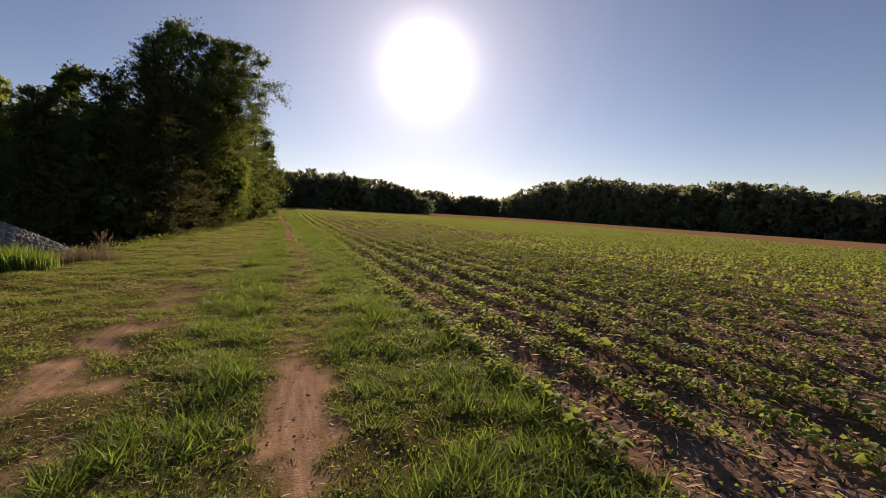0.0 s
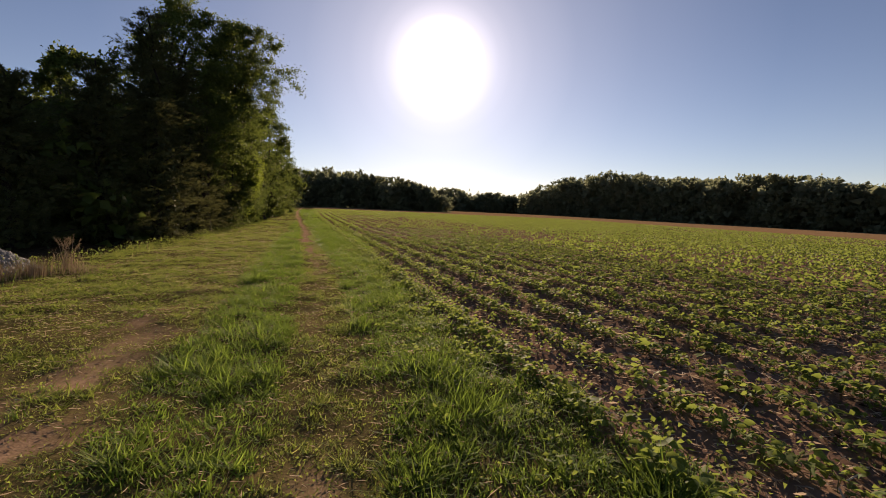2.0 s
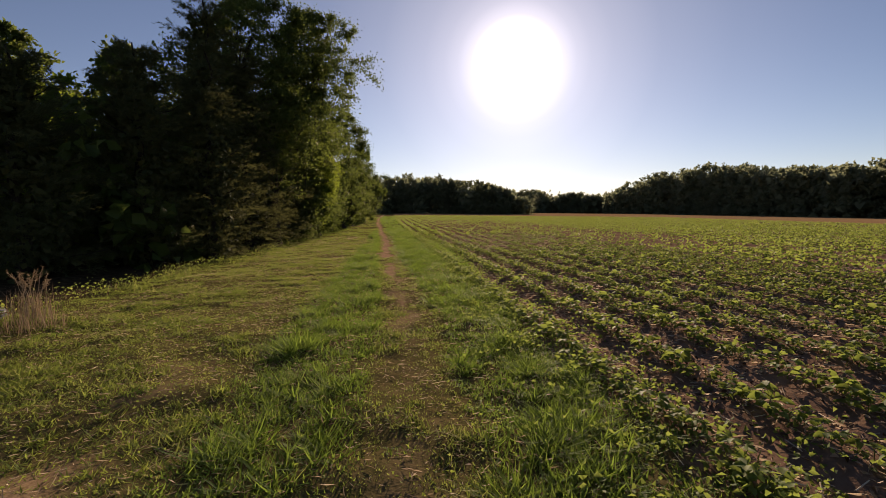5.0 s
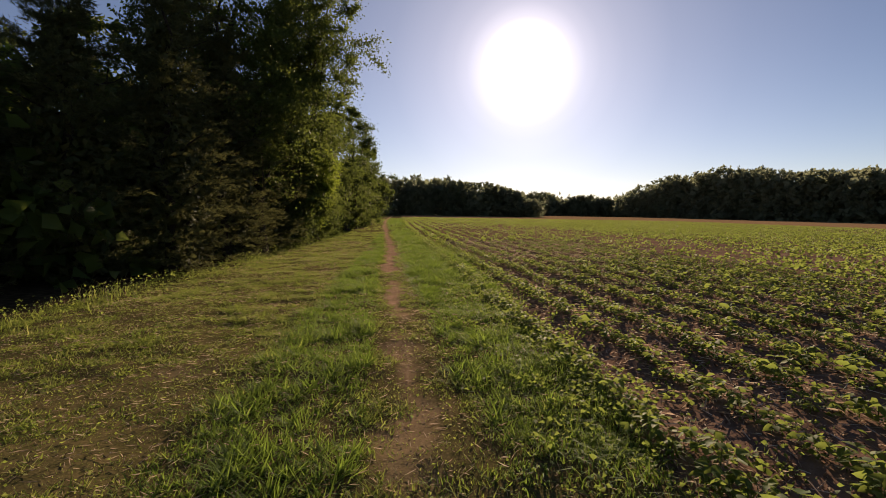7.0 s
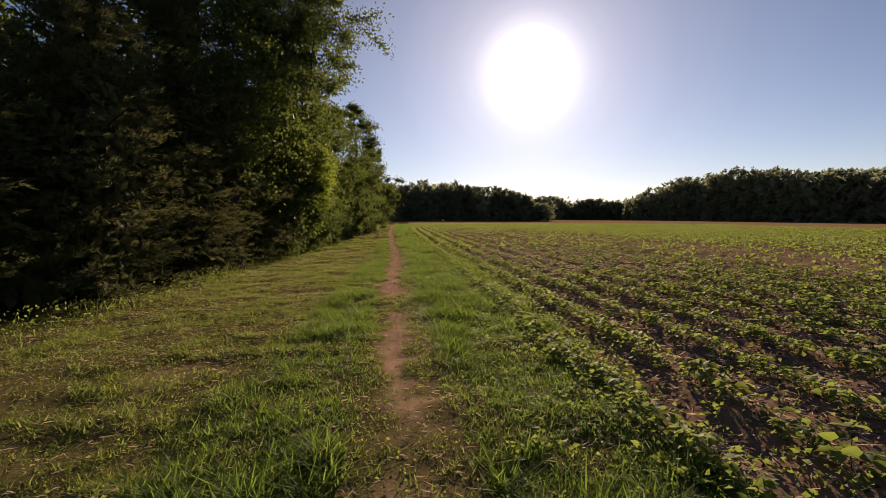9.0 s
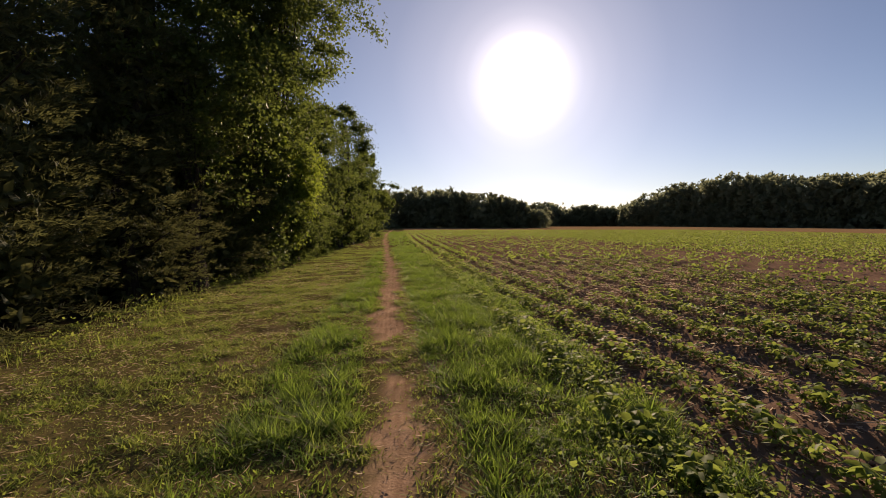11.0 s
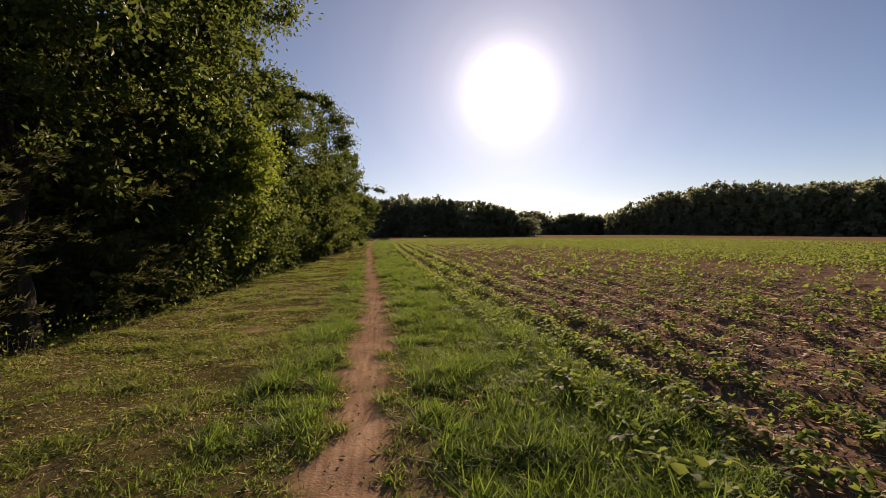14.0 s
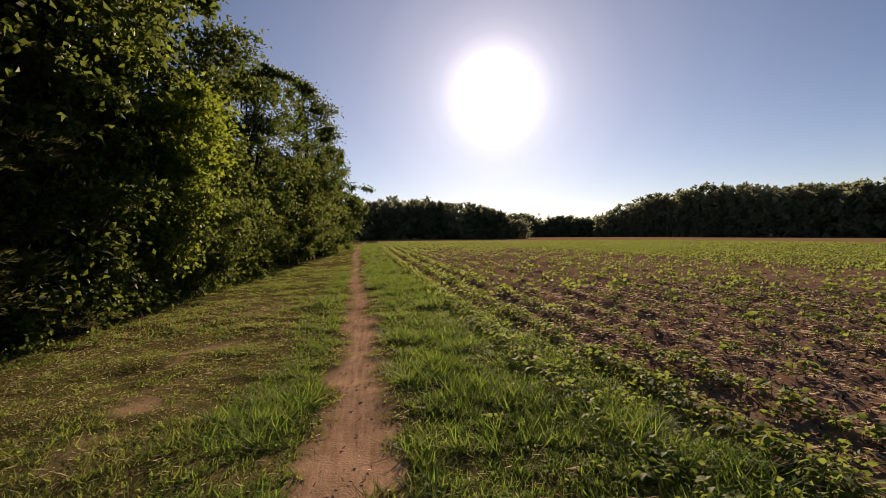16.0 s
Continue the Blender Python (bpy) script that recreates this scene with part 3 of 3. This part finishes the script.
def planted(templates, x, y, scale, r):
    """Many plants as one set of places and triangles."""
    which = r.integers(0, len(templates), len(x))
    V, T, k = [], [], 0
    for i, (tv, tt) in enumerate(templates):
        s = which == i
        m = int(s.sum())
        if not m:
            continue
        a = r.uniform(0, 2 * np.pi, m)
        c, sn = np.cos(a)[:, None], np.sin(a)[:, None]
        g = scale[s][:, None]
        p = np.stack([(tv[:, 0] * c - tv[:, 1] * sn) * g + x[s][:, None], (tv[:, 0] * sn + tv[:, 1] * c) * g + y[s][:, None],
                      tv[:, 2] * g + land(x[s], y[s])[:, None]], -1)
        V.append(p.reshape(-1, 3))
        T.append((tt[None] + (np.arange(m) * len(tv))[:, None, None] + k).reshape(-1, 3))
        k += m * len(tv)
    return np.concatenate(V), np.concatenate(T)


def stand(x, y):
    """How well the crop has come up."""
    thin = step(2.4, 3.6, x) * (1 - step(13, 20, x)) * step(21, 27, y) * (1 - step(62, 90, y))
    thin0 = step(4.0, 5.5, x) * (1 - step(10, 15, x)) * (1 - step(6, 9, y))
    s = .72 + .8 * field_noise(x, y, 3.2, 41)
    return np.clip(s * (1 - .72 * np.maximum(thin, thin0 * .7)), 0, 1)


def row_places(i0, i1, y0, y1, gap, jitter, r):
    X, Y = [], []
    for i in range(i0, i1):
        y = np.arange(y0, y1, gap) + r.normal(0, gap * .35, len(np.arange(y0, y1, gap)))
        X.append(row_x(i, y) + r.normal(0, jitter, len(y)))
        Y.append(y)
    X, Y = np.concatenate(X), np.concatenate(Y)
    k = r.uniform(size=len(X)) < stand(X, Y)
    return X[k], Y[k]


PLAIN = [joined(t) for t in TEMPLATES]
# the plants of the two rows nearest the trail, one by one
shared = [(mesh_from("stem", s[0], None, s[1], STEM, True), [mesh_from("leaf", v, t, None, CROP) for v, t in trios]) for s, trios in TEMPLATES]
px_, py_ = row_places(0, 2, 2.4, 19.4, .1, .05, cr)
for X, Y in list(zip(px_, py_))[:290]:
    kind = int(cr.integers(0, 8))
    plant = tagged(new("bean_plant", shared[kind][0]), "young green bean plant in a tilled row", "crop plant", "bean plants in the rows")
    g = cr.uniform(.65, 1.15)
    plant.matrix_world = Matrix.LocRotScale((X, Y, float(land(X, Y))), Euler((0, 0, cr.uniform(0, 6.28))), (g, g, g))
    for me in shared[kind][1]:
        child("leaf", me, plant)


def crop_rows(name, x, y, scale, templates, label):
    v, t = planted(templates, x, y, scale, cr)
    tagged(new(name, mesh_from(name, v, t, None, CROP)), label, "crop", "", "stuff")


x1, y1 = row_places(0, 2, 19.4, 34, .1, .06, cr)
x2, y2 = row_places(2, 11, .6, 34, .085, .07, cr)
X, Y = np.concatenate([px_[290:], x1, x2]), np.concatenate([py_[290:], y1, y2])
crop_rows("crop_row_plants", X, Y, cr.uniform(.6, 1.2, len(X)), PLAIN, "rows of young green bean plants in tilled soil")


def simple_template(r, n, leaf, height, spread):
    p = np.stack([r.normal(0, spread, n), r.normal(0, spread, n), r.uniform(.25, 1, n) * height], 1)
    return leaves(p, r.normal(size=(n, 3)) * [1, 1, .35], r.uniform(.8, 1.2, n) * leaf, r.uniform(.6, .8, n) * leaf, r=r)


MID = [simple_template(cr, 8, .105, .15, .085) for _ in range(6)]
FAR = [simple_template(cr, 7, .12, .11, .2) for _ in range(6)]
x1, y1 = row_places(11, 56, .0, 80, .25, .05, cr)
x2, y2 = row_places(0, 11, 34, 80, .22, .05, cr)
X, Y = np.concatenate([x1, x2]), np.concatenate([y1, y2])
crop_rows("crop_rows_beyond", X, Y, cr.uniform(.8, 1.3, len(X)), MID, "rows of green bean plants farther into the field")
x1, y1 = row_places(56, 92, -5, 125, .9, .08, cr)
x2, y2 = row_places(0, 56, 80, 125, .9, .08, cr)
X, Y = np.concatenate([x1, x2]), np.concatenate([y1, y2])
crop_rows("crop_rows_far", X, Y, cr.uniform(.9, 1.5, len(X)), FAR, "distant rows of bean plants")

# weeds between the rows
n = 22000
wx, wy = scatter(n, 1.3, 14, .8, 44, cr)
k = (cr.uniform(size=n) < (.15 + field_noise(wx, wy, .8, 43) ** 2 * 1.2) * stand(wx, wy)) & (in_field(wx, wy) > .5)
wx, wy = wx[k], wy[k]
n = len(wx)
v, t = planted([simple_template(cr, 4, .04, .04, .03) for _ in range(5)], wx, wy, cr.uniform(.7, 1.5, n), cr)
tagged(new("field_weeds", mesh_from("field_weeds", v, t, None, CROP)), "small weed seedlings between the crop rows", "weeds", "", "stuff")


# broad-leaved weeds where the verge runs into the crop
n = 2200
vy = cr.uniform(5, 40, n)
vx = verge_edge(vy) + cr.normal(.0, .42, n)
k = (cr.uniform(size=n) < .25 + field_noise(vx, vy, .7, 44)) & (vx - trail_x(vy) > .45)
vx, vy = vx[k], vy[k]
v, t = planted([simple_template(cr, 9, .036, .10, .045) for _ in range(6)], vx, vy, cr.uniform(.6, 1.35, len(vx)), cr)
tagged(new("verge_weeds", mesh_from("verge_weeds", v, t, None, CROP)), "broad-leaved green weeds along the edge of the crop", "weeds", "", "stuff")


# straw of the last harvest
def straws(n, x0, x1, y0, y1, r):
    x, y = scatter(n, x0, x1, y0, y1, r)
    k = in_field(x, y) > .35
    x, y = x[k], y[k]
    n = len(x)
    a, l = r.normal(1.57, 1.1, n), r.uniform(.03, .16, n)
    d = np.stack([np.cos(a) * l, np.sin(a) * l, r.normal(.0, .16, n) * l], 1)
    w = np.stack([-np.sin(a), np.cos(a), np.zeros(n)], 1) * r.uniform(.0022, .0055, n)[:, None]
    p = np.stack([x, y, land(x, y) + .012 + np.abs(d[:, 2]) * .5], 1)
    up = np.array([0, 0, .004])
    v = np.stack([p - w, p + w, p + up, p + d - w, p + d + w, p + d + up], 1).reshape(-1, 3)
    b = np.arange(n)[:, None] * 6
    q = np.concatenate([b + [0, 2, 5, 3], b + [2, 1, 4, 5]], 1).reshape(-1, 4)
    return v, q


v, q = straws(24000, 1.4, 11, 1, 38, cr)
tagged(new("straw_litter", mesh_from("straw_litter", v, None, q, STRAW)), "broken pale straw lying on the tilled soil", "straw", "", "stuff")


# dead leaves and husks on the soil
n = 56000
rx_, ry_ = scatter(n, 1.5, 9.0, 1, 36, cr)
k = in_field(rx_, ry_) > .4
rx_, ry_ = rx_[k], ry_[k]
n = len(rx_)
v, t = leaves(np.stack([rx_, ry_, land(rx_, ry_) + cr.uniform(.004, .025, n)], 1), cr.normal(size=(n, 3)) * [1, 1, .08], cr.uniform(.03, .13, n), cr.uniform(.006, .022, n), .2, cr)
tagged(new("crop_residue", mesh_from("crop_residue", v, t, None, LITTER)), "dead leaves and husks strewn on the tilled soil", "straw", "", "stuff")


# clods turned up by the tillage
n = 20000
kx, ky = scatter(n, 1.6, 10, 1, 36, cr)
kk = in_field(kx, ky) > .5
kx, ky = kx[kk], ky[kk]
n = len(kx)
v, t = leaves(np.stack([kx, ky, land(kx, ky) + cr.uniform(.0, .012, n)], 1), cr.normal(size=(n, 3)) * [1, 1, .5], cr.uniform(.015, .06, n), cr.uniform(.015, .05, n), .5, cr)
tagged(new("soil_clods", mesh_from("soil_clods", v, t, None, CLOD)), "small brown clods on the tilled soil", "soil", "", "stuff")


# ---- stone heap and dry grass beside the trees ----
def stone_mesh(r, size):
    bm = bmesh.new()
    bmesh.ops.create_icosphere(bm, subdivisions=1, radius=1)
    k = Vector((r.uniform(.8, 1.4), r.uniform(.6, 1.0), r.uniform(.4, .75)))
    for vert in bm.verts:
        vert.co = Vector((vert.co.x * k.x, vert.co.y * k.y, vert.co.z * k.z)) * (size * r.uniform(.62, 1.22))
    me = bpy.data.meshes.new("stone")
    bm.to_mesh(me)
    bm.free()
    me.materials.append(STONE)
    return me


sr = np.random.default_rng(33)
HX, HY, HR, HH = -7.05, 14.2, 1.75, .98


def heap(x, y):
    d = np.hypot((x - HX) / HR, (y - HY) / 1.7)
    return HH * np.clip(1 - d, 0, 1) ** .8


pile = tagged(new("stone_pile"), "heap of broken grey stone beside the trees", "stone pile")
pile.location = (HX, HY, float(land(HX, HY)))
a = np.linspace(0, 2 * np.pi, 28, endpoint=False)
rings = [(0, 0, HH - .1)] + [(math.cos(w) * HR * f, math.sin(w) * 1.7 * f, HH * max(0, 1 - f) ** .8 - .1) for f in (.3, .6, .85, 1.02) for w in a]
tri = [(0, 1 + j, 1 + (j + 1) % 28) for j in range(28)]
quad = [(1 + 28 * i + j, 29 + 28 * i + j, 29 + 28 * i + (j + 1) % 28, 1 + 28 * i + (j + 1) % 28) for i in range(3) for j in range(28)]
child("heap_core", mesh_from("heap_core", rings, tri, quad, STONE), pile)
kinds = [stone_mesh(sr, s) for s in (.04, .05, .06, .075, .045, .055, .065, .038)]
for _ in range(290):
    f, w = math.sqrt(sr.uniform(0, 1.05)), sr.uniform(0, 2 * math.pi)
    sx, sy = math.cos(w) * HR * f, math.sin(w) * 1.7 * f
    st = child("stone", kinds[int(sr.integers(0, 8))], pile)
    st.matrix_local = Matrix.LocRotScale((sx, sy, float(heap(HX + sx, HY + sy)) - .06), Euler(tuple(sr.uniform(0, 6.28, 3))), (1, 1, 1))
ico = np.array([vt.co[:] for vt in kinds[0].vertices]) / .04
icof = np.array([pl.vertices[:] for pl in kinds[0].polygons])
n = 2200
f, w = np.sqrt(sr.uniform(0, 1.08, n)), sr.uniform(0, 2 * np.pi, n)
sx, sy = np.cos(w) * HR * f, np.sin(w) * 1.7 * f
size = sr.uniform(.025, .065, n)
rot = [np.array(Euler(tuple(e)).to_matrix()) for e in sr.uniform(0, 6.28, (n, 3))]
sv = np.concatenate([ico @ m.T * s + c for m, s, c in zip(rot, size, np.stack([sx, sy, heap(HX + sx, HY + sy) - .045], 1))])
sf = (icof[None] + (np.arange(n) * len(ico))[:, None, None]).reshape(-1, 3)
tagged(child("stone_rest", mesh_from("stone_rest", sv, sf, None, STONE), pile), "", "", "", "stuff")


def bunch(name, x, y, count, height, spread, mat, label, seed, lean=(.1, .6), width=(.003, .008), heads=0):
    """A bunch of grass; heads: how many bear a feathery seed head."""
    r = np.random.default_rng(seed)
    thing = tagged(new(name), label, "grass clump")
    z0 = float(land(x, y))
    thing.location = (x, y, z0)
    ox, oy = r.normal(0, spread, count), r.normal(0, spread, count)
    v, t, q = blades(ox, oy, height * r.uniform(.4, 1.05, count), r.uniform(*width, count), r.uniform(*lean, count), r, np.zeros(count), .03)
    child("foliage", mesh_from("foliage", v, t, q, mat), thing)
    for _ in range(heads):
        a, l = r.uniform(0, 6.28), height * r.uniform(.95, 1.35)
        e = np.array([math.cos(a) * l * .35, math.sin(a) * l * .35, l])
        pth = limb_path((r.normal(0, spread * .6), r.normal(0, spread * .6), 0), e, .06, r, 5)
        sv, sq = tube(pth, [.004, .0035, .003, .0025, .001], 4)
        stalk = child("stalk", mesh_from("stalk", sv, None, sq, STRAW), thing)
        hp = pth[-2] + (pth[-1] - pth[-2]) * r.uniform(-.3, 1.1, 40)[:, None]
        hv, ht = leaves(hp, (pth[-1] - pth[-2]) * 4 + r.normal(size=(40, 3)) * .5, .035, .008, r=r)
        child("seed_head", mesh_from("seed_head", hv, ht, None, DRY_GRASS), stalk)
    return thing


bunch("plume_grass", -4.75, 14.55, 130, .5, .12, DRY_GRASS, "tall thin brown grass clump with dry plumes beside the stones", 51, heads=16)
bunch("dry_grass_clump", -5.0, 13.75, 420, .4, .15, DRY_GRASS, "pale russet dry grass clump against the stone heap", 52, (.05, .5))
bunch("dry_grass_clump", -5.35, 13.2, 420, .32, .2, DRY_GRASS, "low russet dry grass at the foot of the stones", 53, (.1, .7))
bunch("dry_grass_clump", -4.4, 14.1, 240, .26, .2, DRY_GRASS, "low brown dry grass beside the plume grass", 54, (.2, .9))
bunch("tall_grass_clump", -5.75, 12.0, 700, .6, .26, TALL_GRASS, "tall broad-bladed green grass clump before the stones", 55, (.2, .8), (.012, .026))
bunch("tall_grass_clump", -5.2, 12.05, 420, .46, .2, TALL_GRASS, "broad-bladed green grass clump beside the worn track", 57, (.2, .9), (.012, .024))
bunch("tall_grass_clump", -6.45, 12.0, 500, .7, .3, TALL_GRASS, "tall bright green grass clump near the stones", 56, (.2, .8), (.012, .026))

# ---- trees along the left of the walk ----
EDGE = "trees along the field edge"
broad_tree(-6.1, 29.2, 11.4, 3.7, "large dark broad-leaved tree with open ragged top", 101, .2, .125, 270, 200, lean=(.3, .3), trunk=.3)
broad_tree(-5.0, 33.6, 12.2, 2.9, "tall broad-leaved tree leaning out over the grass", 102, .56, .115, 190, 200, lean=(1.1, .0), trunk=.2)
broad_tree(-4.7, 32.6, 9.0, 2.1, "dark broad-leaved tree hung with creepers", 122, .1, .115, 150, 190)
broad_tree(-7.3, 23.2, 3.6, 1.9, "dark shaded undergrowth shrub below the trees", 123, .02, .15, 50, 150, category="shrub")
broad_tree(-9.2, 22.4, 3.4, 1.9, "dark shaded undergrowth shrub beside a cedar", 124, .02, .15, 50, 150, category="shrub")
broad_tree(-12.6, 22.0, 4.4, 2.2, "dark leafy shrub closing the thicket", 125, .02, .16, 60, 150, category="shrub")
broad_tree(-9.6, 27.0, 7.6, 3.0, "mid-height shaded tree with spreading side boughs", 103, .05, .19, 80, 135)
broad_tree(-12.5, 26.5, 6.8, 3.0, "low leafy tree with sunlit top leaves", 104, .04, .2, 80, 120, VINE)
broad_tree(-16.5, 25.5, 6.8, 3.2, "low leafy tree at the end of the thicket", 105, .04, .21, 80, 115)
broad_tree(-19.9, 35, 11.5, 3.6, "tall dark tree standing behind the thicket", 106, .2, .24, 80, 120)
broad_tree(-10.3, 20.6, 4.3, 2.2, "bright green leafy shrub before the thicket", 107, .03, 0.17, 60, 150, VINE, category="shrub")
broad_tree(-14.5, 20.5, 5.2, 2.8, "dense shrub with light green outer leaves", 108, .03, .2, 70, 110, category="shrub")
broad_tree(-20.5, 20.5, 6.2, 3.4, "dense leafy thicket tree with light top", 109, .03, .23, 70, 110)
cedar_tree(-6.7, 21.4, 6.3, 2.0, "dark feathery cedar reaching to the ground", 201)
cedar_tree(-6.2, 25.0, 9.4, 2.4, "tall dark feathery cedar with drooping sprays", 202)
cedar_tree(-6.3, 28.6, 8.6, 2.3, "dark cedar standing among broad-leaved trees", 203)
cedar_tree(-5.6, 23.2, 7.0, 1.7, "dark young cedar at the edge of the grass", 206)
cedar_tree(-5.5, 26.8, 8.2, 1.9, "dark cedar with sprays brushing the grass", 207)
cedar_tree(-5.4, 30.2, 7.4, 1.75, "feathery cedar beside vine-hung shrubs", 208)
cedar_tree(-5.3, 32.0, 5.6, 1.5, "dark cedar hiding the feet of taller trees", 209)
cedar_tree(-7.9, 18.8, 5.2, 1.9, "dark cedar in deep shade", 204)
broad_tree(-4.9, 28.4, 6.4, 1.1, "leafy sapling with slender dark leaves", 110, .45, .085, 50, 130, OAK, category="sapling")
broad_tree(-4.6, 34.8, 4.7, 1.05, "vine-covered shrub with bright yellow-green leaves", 111, .22, .105, 75, 170, VINE, lean=(1.1, -.2), category="shrub", trunk=.05)
broad_tree(-5.0, 33.3, 6.9, 1.2, "tree hung with a curtain of sunlit vine leaves", 126, .5, .12, 55, 150, VINE, trunk=.12)
broad_tree(-4.9, 31.4, 2.5, .8, "low dark shrub at the foot of the cedars", 128, .02, .09, 40, 170, category="shrub", trunk=.05)
broad_tree(-4.75, 33.0, 2.3, .75, "low dark shrub under the vine curtain", 129, .02, .09, 40, 170, category="shrub", trunk=.05)
broad_tree(-5.1, 35.6, 3.0, 1.0, "low leafy shrub between taller ones", 130, .02, .1, 45, 170, category="shrub", trunk=.05)
broad_tree(-4.6, 34.4, 3.4, 1.3, "dark shaded shrub under the vine", 127, .03, .1, 60, 190, OAK, category="shrub", trunk=.08)
broad_tree(-4.5, 37.0, 4.6, 1.6, "rounded shrub with pale sunlit leaves", 112, .04, .1, 80, 230, OAK, category="shrub")
broad_tree(-4.9, 37.5, 8.2, 2.4, "broad-leaved tree rising behind the shrubs", 113, .1, .125, 110, 200)
broad_tree(-4.9, 41.5, 4.6, 1.9, "rounded sunlit shrub at the edge of the grass", 114, .03, .12, 60, 230, category="shrub")
broad_tree(-4.8, 45.5, 9.0, 2.6, "tall tree with ragged crown", 115, .08, .14, 100, 210)
broad_tree(-4.2, 49.5, 5.6, 2.1, "leafy shrub at the foot of the trees", 116, .03, .14, 60, 220, category="shrub")
broad_tree(-4.0, 54.5, 11.2, 3.0, "tall tree with a dark ragged crown", 117, .08, .16, 100, 210)
broad_tree(-4.2, 60.5, 7.5, 2.7, "leafy tree with low crown", 118, .03, .16, 70, 210)
broad_tree(-3.4, 66.5, 9.4, 3.1, "rounded tree where the wood line ends", 119, .04, .18, 80, 210)
broad_tree(-6.5, 76, 9.0, 3.2, "farther tree of the wood line", 120, .04, 0.28, 60, 135)
broad_tree(-8.5, 88, 9.5, 3.6, "farther rounded tree of the wood line", 121, .04, 0.31, 60, 120)


# ---- woods ----
def wood(name, trees, per, leaf, mat, label, seed, lumps=17, squash=.85, heart=0):
    """Close-standing far trees: rows of x, y, foot height, height, half width."""
    r = np.random.default_rng(seed)
    C, R = [], []
    for x, y, z, h, w in trees:
        for _ in range(lumps):
            f = r.uniform(.0, .96)
            a = r.uniform(0, 6.283)
            k = w * math.sqrt(1 - f ** 5) * math.sqrt(r.uniform(.1, 1))
            C.append((x + math.cos(a) * k, y + math.sin(a) * k, z + f * h))
            R.append(w * r.uniform(.3, .5) * (.6 if f > .8 else 1))
    v, t = clump_leaves(np.array(C), np.array(R), per, leaf, .75, r, .1, squash)
    if heart:
        # the dense inside of each tree
        H = np.array([(x, y, z + f * h * .8) for x, y, z, h, w in trees for f in (.08, .28, .5, .72, .92)])
        W = np.repeat([w for *_, w in trees], 5)
        hv, ht = clump_leaves(H, W * .55, 7, heart, .85, r, .1, .7)
        v, t = np.concatenate([v, hv]), np.concatenate([t, ht + len(v)])
    tagged(new(name, mesh_from(name, v, t, None, mat)), label, "woods", "", "stuff")


wr = np.random.default_rng(61)
back = []
for y in np.arange(23, 96, 3.0):
    for x in np.arange(-9, -30, -3.4):
        if x > -13 and y < 27:
            continue
        X, Y = x + wr.normal(0, .7) - max(0, (y - 60) * .06), y + wr.normal(0, .7)
        back.append((X, Y, float(land(X, Y)), wr.uniform(5.4, 8.2) if y > 30 else wr.uniform(4.6, 6.0), wr.uniform(1.9, 2.5)))
for y in np.arange(20.5, 62, 2.3):
    X = -7.9 + wr.normal(0, .3)
    back.append((X, y, float(land(X, y)), wr.uniform(4.4, 5.8), wr.uniform(1.3, 1.6)))
for x in np.arange(-24, -60, -4):
    for y in (17, 22, 28):
        back.append((x, y, 0, wr.uniform(5, 7), 2.6))
wood("woods_interior", back, 24, .4, OAK, "dense shaded woods behind the edge trees", 62)

# the three far woods share the leaf colours paled for haze
left = []
for x in np.arange(-70, 54, 2.9):
    for y in (190, 196, 202):
        h = np.interp(x, [-70, 0, 12, 30, 40, 47, 54], [14.6, 14.3, 14.6, 13.2, 12.2, 9.6, 4.5]) * wr.uniform(.93, 1.05)
        left.append((x + wr.normal(0, .8), y + wr.normal(0, 1), float(land(x, y)), h, wr.uniform(2.6, 3.4)))
wood("far_woods", left, 38, .9, HAZE_PALED_LEAF, "dark woods in haze-paled colours closing the far end of the field", 63, heart=2.4)
low = []
for x in np.arange(72, 200, 5):
    h = np.interp(x, [92, 106, 114, 124, 133, 150, 165, 178, 200], [16, 18, 19, 15, 13.5, 16, 14, 16, 18]) * wr.uniform(1.04, 1.16)
    low.append((x, 380 + wr.normal(0, 3), float(land(x, 380)), h, wr.uniform(5, 6.5)))
    low.append((x + 3, 390 + wr.normal(0, 3), float(land(x, 390)), h * .9, 6))
wood("distant_woods", low, 34, 1.7, HAZE_PALED_LEAF, "low distant woods beyond the gap", 64, heart=4.5)
right = []
y = 40.0
while y < 352:
    for k, back_off in enumerate((0, 7, 14)):
        h = np.interp(y, [40, 96, 113, 131, 158, 163, 181, 197, 241, 264, 298, 330, 352], [11, 13.5, 15, 19.2, 20, 19.4, 21.4, 21.3, 27.5, 25, 25.8, 20, 15]) * wr.uniform(.93, 1.04)
        X = 165 + back_off + wr.normal(0, 1.2)
        right.append((X, y + wr.normal(0, 1), float(land(X, y)), h + .3, wr.uniform(3.4, 4.6)))
    y += 3.6
wood("right_hand_woods", right, 19, 1.4, HAZE_PALED_LEAF, "tall dark woods along the side of the field", 65, heart=3.2)
